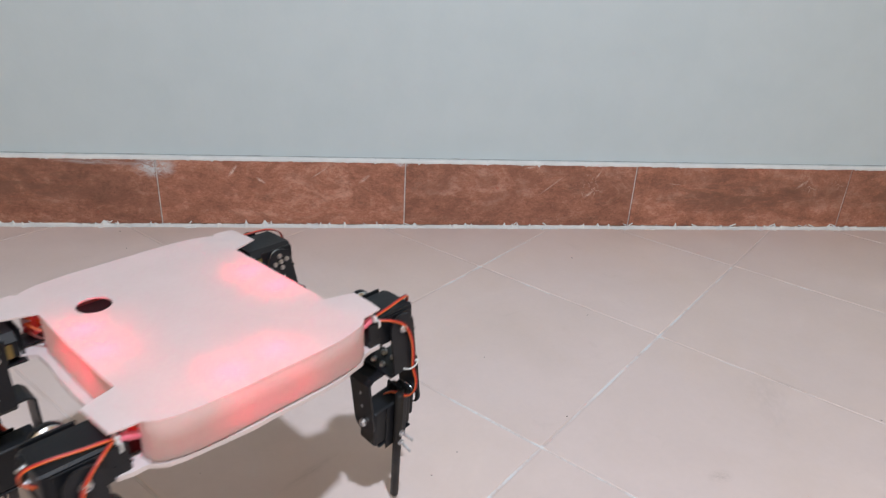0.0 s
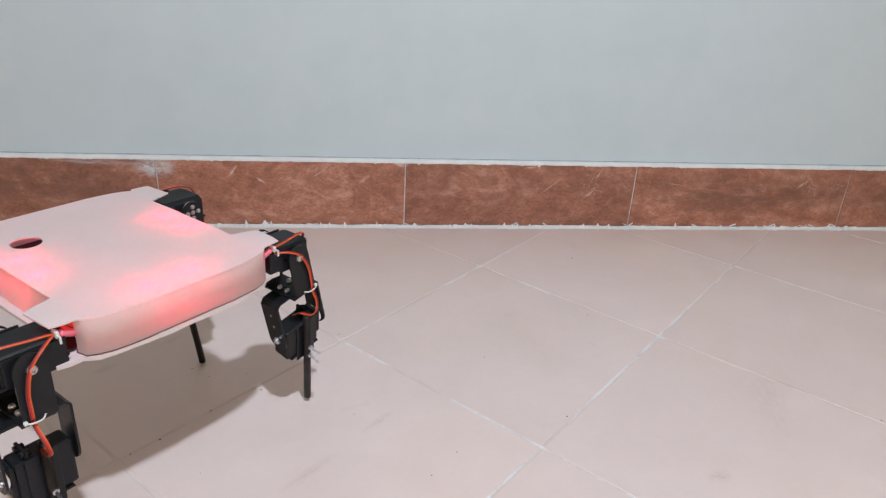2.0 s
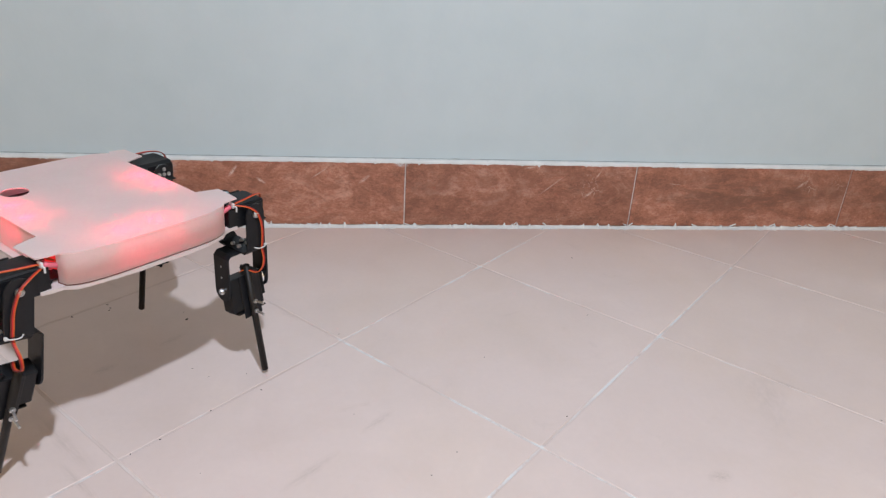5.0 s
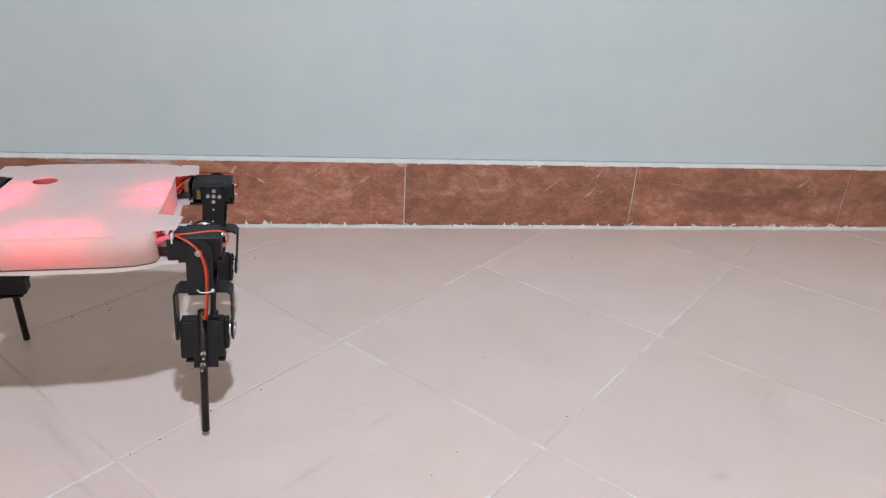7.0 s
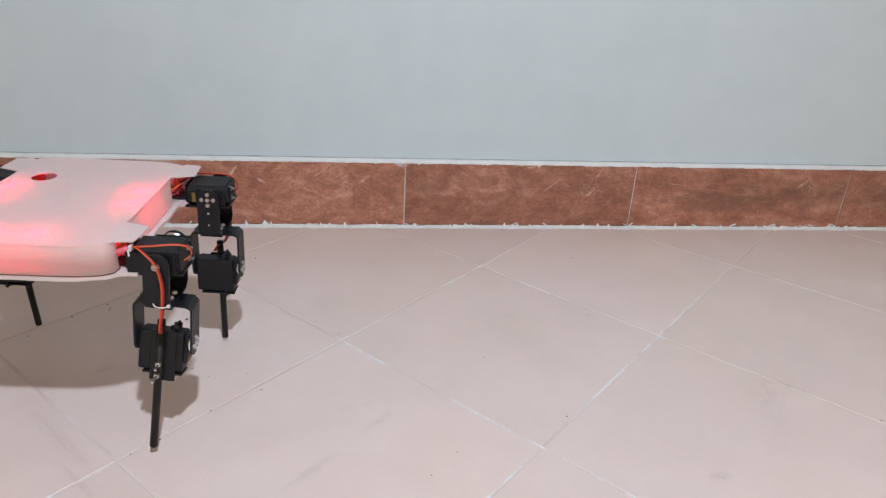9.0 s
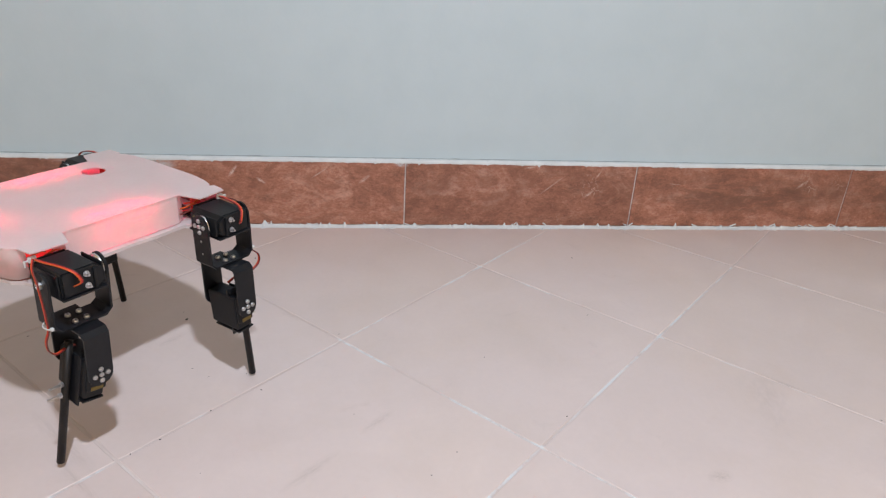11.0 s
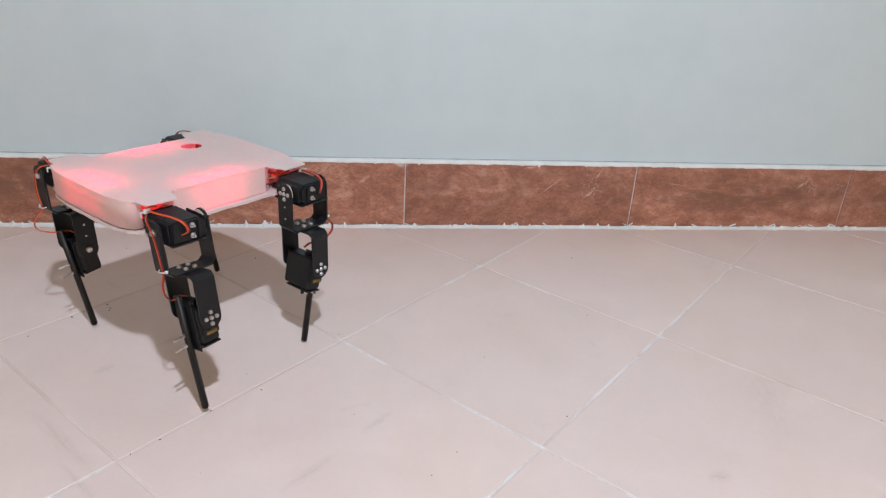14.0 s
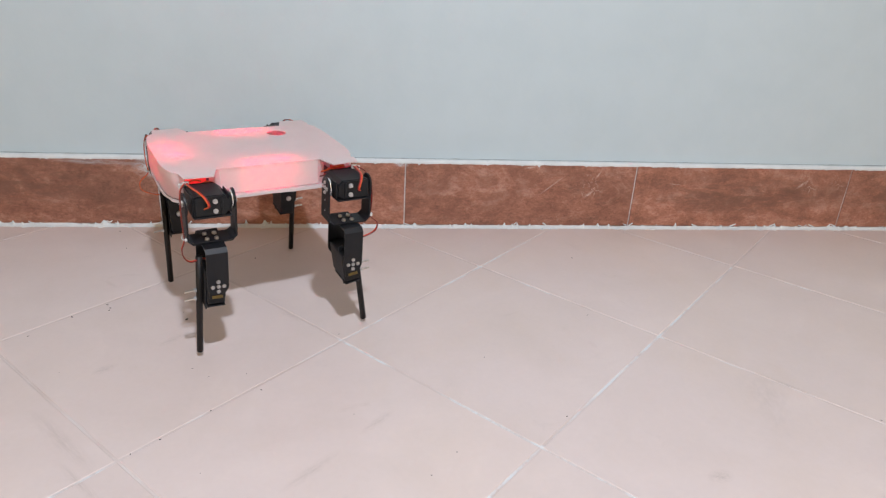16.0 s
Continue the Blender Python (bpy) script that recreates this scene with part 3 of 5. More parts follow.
def robot_body():
    robot = tagged(new("walking_robot"), "four-legged robot with red-glowing white card body and black servo legs", "robot")
    bm = bmesh.new()
    sheet(bm, lid_outline(), 0.0, 0.0013, (0.047, 0.047, 0.0125))
    part("lid", finish(bm), CARD, robot, "white card lid with a round hole, glowing pink")
    bm = bmesh.new()
    prism(bm, lid_outline(0.0862, 0.0, 0.0011), -0.0350, -0.0318)
    part("base_plate", finish(bm), SHADED_CARD, robot, "white card base plate with rough edges")
    for sx in (-1, 1):
        wide = (0.1165 if sx < 0 else 0.1095) - 0.0002
        half = [(wide, 0.0), (wide, 0.04), (wide - 0.001, 0.055), (wide - 0.0025, 0.066), (wide - 0.0058, 0.076), (wide - 0.010, 0.0822), (0.0975, 0.0842)]
        line = [(sx * x, -y) for x, y in half[::-1]] + [(sx * x, y) for x, y in half[1:]]
        bm = bmesh.new()
        panel(bm, line if sx > 0 else line[::-1], -0.0300, -0.0006, 0.0016)
        part("side_panel", finish(bm), SHADED_CARD, robot, "bent white card side panel lit red from inside", True)
        # dark strip added behind the seam: blocks light and stands for its shade
        line = [(sx * (x - 0.0022), -y) for x, y in half[::-1]] + [(sx * (x - 0.0022), y) for x, y in half[1:]]
        bm = bmesh.new()
        panel(bm, line if sx > 0 else line[::-1], -0.0318, -0.0270, 0.0008)
        part("seam_shade_strip", finish(bm), SEAM_SHADE, robot, "dark red-brown strip added behind the seam to shade it", True)
    for sy in (-1, 1):
        y = sy * 0.0808
        line = [(-0.0690, y - sy * 0.0075), (-0.0585, y), (0.0, y + sy * 0.0006), (0.0585, y), (0.0690, y - sy * 0.0075)]
        bm = bmesh.new()
        panel(bm, line if sy < 0 else line[::-1], -0.0308, -0.0006, 0.0016)
        part("end_panel", finish(bm), SHADED_CARD, robot, "inset white card end panel lit red from inside")
    # dark board with raised pieces, added to soak up red light inside
    bm = bmesh.new()
    box(bm, (-0.095, -0.068, -0.0300), (0.090, 0.068, -0.0282), 0.0004)
    for k in range(6):
        box(bm, (-0.035 + k * 0.014, -0.02, -0.0283), (-0.027 + k * 0.014, 0.012 - 0.004 * (k % 3), -0.0250), 0.0004)
    part("absorbing_board", bm, BOARD, robot, "dark board added inside the body to soak up light")
    # dark block added below the hole so that it looks dark inside
    bm = bmesh.new()
    box(bm, (0.010, 0.006, -0.0283), (0.088, 0.058, -0.0185), 0.0015)
    part("darkening_block", bm, BLACK_PLASTIC, robot, "dark block added inside the body to darken the hole")
    leds = [(-0.018, -0.068), (0.018, -0.066), (-0.018, 0.068), (0.018, 0.066), (-0.094, -0.014), (-0.096, 0.022)]
    for x, y in leds:
        bm = bmesh.new()
        rod(bm, (0, 0, -0.004), (0, 0, 0.0), 0.0035, 12)
        bmesh.ops.create_uvsphere(bm, u_segments=12, v_segments=6, radius=0.0035, matrix=Matrix.Translation((0, 0, 0.0)))
        led = part("led", bm, LED_ON, robot, "lit red diode", True)
        led.location = (x, y, -0.0080 if abs(x) < 0.05 else -0.0090)
    # glowing strips added to stand in for the red-lit insides of the four corners
    for sx, sy in CORNERS.values():
        bm = bmesh.new()
        box(bm, (-0.0115, -0.0010, -0.0085), (0.0115, 0.0010, 0.0085), 0.0005)
        strip = part("corner_glow", bm, CORNER_GLOW if sx < 0 else CORNER_GLOW_DIM, robot, "glowing strip standing in for the red-lit inside of the corner" if sx < 0 else "dim glowing strip standing in for the red-lit corner inside")
        strip.location = (sx * 0.0845, sy * 0.0775, -0.0165)
        strip.rotation_euler = (0, 0, sx * sy * radians(-25))
    return robot


# ---- one leg ----
def hip_servo(robot, sx, sy):
    """The servo in its cup, fixed to the corner of the body; origin on the hip axis."""
    bm = bmesh.new()
    # case with slanting corners at the horn's end, a lid seam, and the gear boss
    side = [(0.0188, -0.0105), (0.0188, 0.0100), (0.0172, 0.0115), (-0.0125, 0.0115), (-0.0188, 0.0062), (-0.0188, -0.0058), (-0.0140, -0.0105)]
    for y0, y1, k in ((-0.0235, 0.0165, 1.0), (0.0165, 0.0190, 0.93)):
        a = [bm.verts.new((x * k, y0, z * k)) for x, z in side]
        b = [bm.verts.new((x * k, y1, z * k)) for x, z in side]
        bm.faces.new(a)
        bm.faces.new(b[::-1])
        for i in range(len(side)):
            bm.faces.new((a[i], b[i], b[(i + 1) % len(side)], a[(i + 1) % len(side)]))
    rod(bm, (-0.0225, 0, 0), (-0.0180, 0, 0), 0.0070, 16)
    box(bm, (-0.0110, -0.0240, -0.0100), (-0.0086, 0.0212, 0.0092), 0.0006)
    box(bm, (-0.0205, -0.0150, -0.0095), (-0.0185, 0.0170, 0.0100), 0.0009)
    bmesh.ops.scale(bm, vec=(sx, sy, 1), verts=bm.verts)
    body = part("hip_servo", finish(bm), BLACK_PLASTIC, robot, "black hip servo motor in a metal cup")
    body.location = (sx * HIP_X, sy * HIP_Y, HIP_Z)
    bm = bmesh.new()
    box(bm, (-0.0120, -0.0285, -0.0125), (0.0205, -0.0265, 0.0115), 0.0008)
    box(bm, (-0.0060, -0.0480, -0.0085), (0.0120, -0.0280, -0.0065), 0.0006)
    box(bm, (0.0188, -0.0275, -0.0125), (0.0206, 0.0150, 0.0095), 0.0006)
    box(bm, (-0.0195, -0.0275, -0.0128), (0.0205, 0.0205, -0.0108), 0.0006)
    for k in range(4):
        rod(bm, (0.0204, -0.028 + 0.009 * k, -0.004), (0.0209, -0.028 + 0.009 * k, -0.004), 0.0014, 8)
    bmesh.ops.scale(bm, vec=(sx, sy, 1), verts=bm.verts)
    part("cup_bracket", finish(bm), BLACK_METAL, body)
    bm = bmesh.new()
    box(bm, (-0.0196, -0.0190, -0.0060), (-0.0186, -0.0125, 0.0050), 0.0003)
    bmesh.ops.scale(bm, vec=(sx * 1.02, sy, 1), verts=bm.verts)
    part("brass_plate", finish(bm), BRASS, body, "dull brass bearing plate")
    bm = bmesh.new()
    rod(bm, (-0.0222, 0, 0), (-0.0251, 0, 0), 0.0108, 24)
    rod(bm, (-0.0200, 0, 0), (-0.0230, 0, 0), 0.0060, 16)
    bmesh.ops.scale(bm, vec=(sx, sy, 1), verts=bm.verts)
    part("horn", finish(bm), HORN, body, "bright round servo horn", True)
    for z in (-0.0055, 0.0055):
        fix("stud", STUD, body, (sx * -0.0030, sy * 0.0190, z), (0, sy, 0))
    # three wires from the body over the servo, ending in a loop at its outer end
    for k, (mat, d) in enumerate(((BROWN_WIRE, 0.0), (RED_WIRE, 0.0011), (ORANGE_WIRE, 0.0022))):
        bm = bmesh.new()
        tube(bm, [(0.0110 + d, -0.042, 0.004), (0.0165 + d, -0.024, 0.0135), (0.0150 + d, -0.006, 0.0150), (0.0115 + d, 0.012, 0.0155), (0.0070 + d, 0.0230, 0.0120), (0.0035 + d, 0.0250, 0.0030), (0.0070 + d, 0.0190, -0.0020)], 0.00062)
        bmesh.ops.scale(bm, vec=(sx, sy, 1), verts=bm.verts)
        part("wire", finish(bm), mat, body, smooth=True)
    # slack wires bunched in the open corner of the body
    for mat, dx, dz in ((ORANGE_WIRE, -0.010, 0.006), (RED_WIRE, -0.004, 0.002), (ORANGE_WIRE, 0.003, 0.009), (BROWN_WIRE, -0.013, 0.000)):
        bm = bmesh.new()
        tube(bm, [(dx - 0.008, -0.052, dz - 0.004), (dx - 0.004, -0.040, dz), (dx + 0.003, -0.0345, dz + 0.004), (dx + 0.009, -0.038, dz + 0.001), (dx + 0.011, -0.050, dz - 0.005)], 0.0009)
        bmesh.ops.scale(bm, vec=(sx, sy, 1), verts=bm.verts)
        part("wire", finish(bm), mat, body, smooth=True)
    bm = bmesh.new()
    tube(bm, [(0.0110, -0.047, 0.002), (0.0165, -0.036, 0.0080), (0.0185, -0.0255, 0.0132)], 0.0027, 8)
    bmesh.ops.scale(bm, vec=(sx, sy, 1), verts=bm.verts)
    part("wire_sleeve", finish(bm), PINK_SLEEVE, body, "pink sleeve round the wires", True)
    bm = bmesh.new()
    box(bm, (0.0150, -0.0243, 0.0112), (0.0222, -0.0217, 0.0166), 0.0008)
    box(bm, (0.0220, -0.0236, 0.0128), (0.0262, -0.0219, 0.0144), 0.0005)
    box(bm, (0.0248, -0.0236, 0.0085), (0.0262, -0.0219, 0.0138), 0.0005)
    bmesh.ops.scale(bm, vec=(sx, sy, 1), verts=bm.verts)
    part("cable_tie", finish(bm), NYLON, body, "white nylon cable tie")
    return body


def upper_leg(robot, sx, sy):
    """Two U-brackets bolted back to back; origin on the hip axis."""
    bm = bmesh.new()
    w, th = 0.0118, 0.0020
    bent_bracket(bm, "x", HALF_U, w, w, -DROP_1 - th, th, 0.0060)
    leg = part("upper_leg", finish(bm), BLACK_METAL, robot, "black metal U-bracket swinging at the hip")
    bm = bmesh.new()
    k = -DROP_1 - DROP_2
    bent_bracket(bm, "y", HALF_K, w, k - w, -DROP_1 - th - 0.0003, th, 0.0045)
    low = part("lower_bracket", finish(bm), BLACK_METAL, leg, "black metal U-bracket holding the knee servo")
    # inner hip arm: four screws round the horn; outer arm: one bolt
    xi, xo = -sx * (HALF_U + 0.001), sx * (HALF_U + 0.001)
    for dy, dz in ((0.0062, 0), (-0.0062, 0), (0, 0.0062), (0, -0.0062)):
        fix("screw", SCREW, leg, (xi, dy, dz), (-sx, 0, 0))
        fix("screw", SCREW, low, (dy, sy * (HALF_K + 0.001), k + dz), (0, sy, 0))
    fix("screw", SCREW, leg, (xi, 0, 0), (-sx, 0, 0))
    fix("screw", SCREW, low, (0, sy * (HALF_K + 0.001), k), (0, sy, 0))
    fix("bolt", BOLT, leg, (xo, 0, 0), (sx, 0, 0))
    fix("bolt", BOLT, leg, (sx * (HALF_U - 0.001), 0, 0), (-sx, 0, 0))
    fix("bolt", BOLT, low, (0, -sy * (HALF_K + 0.001), k), (0, -sy, 0))
    for dx in (-0.0052, 0.0052):
        for dy in (-0.0060, 0.0060):
            fix("bolt", SMALL_BOLT, leg, (dx, dy, -DROP_1 + 0.0002), (0, 0, 1))
    # steel dots that stand for drilled holes in the arms
    for z in (-0.016, -0.030):
        fix("hole_dot", DOT, leg, (xi, 0.0, z), (-sx, 0, 0))
    for z in (-0.018, -0.032):
        fix("hole_dot", DOT, low, (0.0, -sy * (HALF_K + 0.001), -DROP_1 + z), (0, -sy, 0))
    # wires down the outer arm to the knee
    out = HALF_U + 0.0030
    slack = {(-1, -1): 0.0, (1, -1): 0.0070, (1, 1): 0.0045, (-1, 1): 0.0080}[(sx, sy)]
    for mat, d in ((ORANGE_WIRE, 0.0), (RED_WIRE, 0.0011), (BROWN_WIRE, 0.0022)):
        bm = bmesh.new()
        tube(bm, [(HALF_U - 0.006, -0.021 + d, 0.0140), (out - 0.002, -0.010 + d, 0.0110), (out + 0.0006, 0.0000 + d, 0.0020), (out + 0.0012, 0.0050 + d, -0.014), (out + 0.0006, 0.0055 + d, -0.030),
                  (out, 0.0050 + d, -0.042), (out + 0.0032 + slack, 0.0045 + d, -0.053), (out + 0.0012 + 1.1 * slack, 0.0030 + d, -0.0645), (out - 0.0060, 0.0010 + d, -0.0720), (0.0110, -0.0030 + d, -0.0720), (0.0030, -0.0060 + d, -0.0765)], 0.00062)
        bmesh.ops.scale(bm, vec=(sx, sy, 1), verts=bm.verts)
        part("wire", finish(bm), mat, leg, smooth=True)
    bm = bmesh.new()
    tube(bm, [(HALF_U + 0.001, -0.0030, -0.0385), (HALF_U + 0.0048, 0.001, -0.0392), (HALF_U + 0.0048, 0.0085, -0.0388), (HALF_U + 0.001, 0.0118, -0.0384)], 0.00065, 6)
    box(bm, (HALF_U + 0.0008, 0.0098, -0.0400), (HALF_U + 0.0036, 0.0126, -0.0370), 0.0006)
    bmesh.ops.scale(bm, vec=(sx, sy, 1), verts=bm.verts)
    part("cable_tie", finish(bm), NYLON, leg, "white nylon cable tie", True)
    return leg


def lower_leg(robot, sx, sy):
    """The knee servo with the leg rod screwed to it; origin on the knee axis."""
    bm = bmesh.new()
    box(bm, (-0.0100, -0.0236, -0.0290), (0.0095, 0.0188, 0.0112), 0.0022)
    box(bm, (-0.0096, 0.0186, -0.0200), (0.0090, 0.0228, 0.0105), 0.0020)
    box(bm, (-0.0096, 0.0072, -0.0365), (0.0092, 0.0098, 0.0178), 0.0006)
    for z in (-0.0332, 0.0148):
        for x in (-0.0050, 0.0050):
            rod(bm, (x, 0.0050, z), (x, 0.0120, z), 0.0026, 8)
    bmesh.ops.scale(bm, vec=(sx, sy, 1), verts=bm.verts)
    leg = part("lower_leg", finish(bm), BLACK_PLASTIC, robot, "black knee servo motor carrying the leg rod")
    bm = bmesh.new()
    box(bm, (0.0094, -0.0115, -0.0385), (0.0110, 0.0125, 0.0125), 0.0006)
    box(bm, (-0.0100, -0.0190, -0.0322), (0.0105, 0.0190, -0.0304), 0.0006)
    bmesh.ops.scale(bm, vec=(sx, sy, 1), verts=bm.verts)
    part("mount_plate", finish(bm), BLACK_METAL, leg)
    bm = bmesh.new()
    rod(bm, (0.0, 0, -ROD_DOWN + 0.0010), (0.0, 0, ROD_UP - 0.0008), ROD_R, 16)
    rod(bm, (0.0, 0, -ROD_DOWN), (0.0, 0, -ROD_DOWN + 0.0010), ROD_R - 0.0010, 16, ROD_R)
    rod(bm, (0.0, 0, ROD_UP - 0.0008), (0.0, 0, ROD_UP), ROD_R, 16, ROD_R - 0.0010)
    r = part("rod", bm, ROD_BLACK, leg, "straight black leg rod", True)
    r.location = (sx * (ROD_X + 0.0008), sy * -0.0016, 0)
    for z in (-0.0185, -0.0300):
        bm = bmesh.new()
        rod(bm, (0.0, 0, 0), (0.0165, 0, 0), 0.0013, 8)
        rod(bm, (0.0036, 0, 0), (0.0058, 0, 0), 0.0027, 6)
        bmesh.ops.scale(bm, vec=(sx, 1, 1), verts=bm.verts)
        p = part("pin_bolt", finish(bm), STEEL, leg, "long steel bolt through the rod")
        p.location = (sx * (ROD_X + 0.0008), sy * -0.0016, z)
        p.rotation_euler = (0, radians(sx * random.uniform(-4, 8)), radians(random.uniform(-8, 8)))
    for x in (-0.0050, 0.0050):
        fix("eyelet", EYELET, leg, (x, sy * 0.0120, -0.0338), (0, sy, 0))
    bm = bmesh.new()
    rod(bm, (0, 0.0226, 0), (0, 0.0254, 0), 0.0095, 20)
    bmesh.ops.scale(bm, vec=(sx, sy, 1), verts=bm.verts)
    part("horn", finish(bm), HORN, leg, "bright round servo horn", True)
    bm = bmesh.new()
    box(bm, (-0.0060, 0.0226, -0.0186), (0.0060, 0.0233, -0.0146), 0.0003)
    bmesh.ops.scale(bm, vec=(sx, sy, 1), verts=bm.verts)
    part("brass_plate", finish(bm), BRASS, leg, "dull brass bearing plate")
    return leg


EYELET = screw_mesh("eyelet", 0.0030, 0.0012)
DOT = screw_mesh("hole_dot", 0.0012, 0.0003, False)
ROBOT = robot_body()
UPPER, LOWER = {}, {}
for corner, (sx, sy) in CORNERS.items():
    hip_servo(ROBOT, sx, sy)
    UPPER[corner] = upper_leg(ROBOT, sx, sy)
    LOWER[corner] = lower_leg(ROBOT, sx, sy)


# ---- small things on the floor ----
SPOTS = [(0.346, -0.138, 0.0009), (0.318, -0.323, 0.0008), (0.154, -0.424, 0.0007), (0.098, -0.596, 0.0006), (0.069, -0.628, 0.0008), (0.228, -0.544, 0.0009), (-0.113, -0.482, 0.0010), (-0.008, -0.530, 0.0006), (-0.229, -0.324, 0.0015), (-0.237, -0.305, 0.0008), (-0.342, -0.283, 0.0011), (-0.335, -0.292, 0.0011), (-0.335, -0.298, 0.0008), (-0.376, -0.315, 0.0011), (-0.165, -0.139, 0.0013), (-0.029, -0.365, 0.0009), (-0.204, -0.563, 0.0009), (-0.176, -0.455, 0.0007), (-0.198, -0.438, 0.0007), (-0.134, -0.450, 0.0007), (-0.412, -0.361, 0.0009), (-0.398, -0.036, 0.0012), (-0.369, -0.102, 0.0009), (0.593, -0.566, 0.0006), (-0.154, -0.614, 0.0005), (-0.346, -0.441, 0.0005), (0.135, -0.018, 0.0008), (-0.227, -0.584, 0.0008), (-0.162, -0.518, 0.0009)]


def grit():
    """Dark crumbs lying singly on the tiles."""
    shapes = []
    for k in range(5):
        bm = bmesh.new()
        vs = bmesh.ops.create_icosphere(bm, subdivisions=1, radius=1.0)["verts"]
        for v in vs:
            v.co *= random.uniform(0.75, 1.2)
        bmesh.ops.scale(bm, vec=(random.uniform(0.8, 2.0), 0.8, 0.45), verts=vs)
        low = min(v.co.z for v in bm.verts)
        bmesh.ops.translate(bm, vec=(0, 0, -low), verts=vs)
        me = bpy.data.meshes.new("crumb")
        bm.to_mesh(me)
        bm.free()
        me.materials.append(SPECK)
        shapes.append(me)
    for i, (x, y, r) in enumerate(SPOTS):
        c = tagged(new("crumb", shapes[i % 5]), "tiny dark crumb lying on the tile floor", "debris", "crumbs on the floor")
        c.matrix_basis = pose(x, y, 0.0, 0, 0, random.uniform(0, 360)) @ Matrix.Scale(r, 4)


def hip(corner, swing):
    """The upper leg in the body, swung by so many degrees at the hip."""
    sx, sy = CORNERS[corner]
    return pose(sx * HIP_X, sy * HIP_Y, HIP_Z, swing)


def knee(corner, swing, bend):
    """The lower leg in the body, by the swing at the hip and the bend at the knee."""
    return hip(corner, swing) @ pose(0, 0, -DROP_1 - DROP_2) @ pose(0, 0, 0, 0, bend, 0)


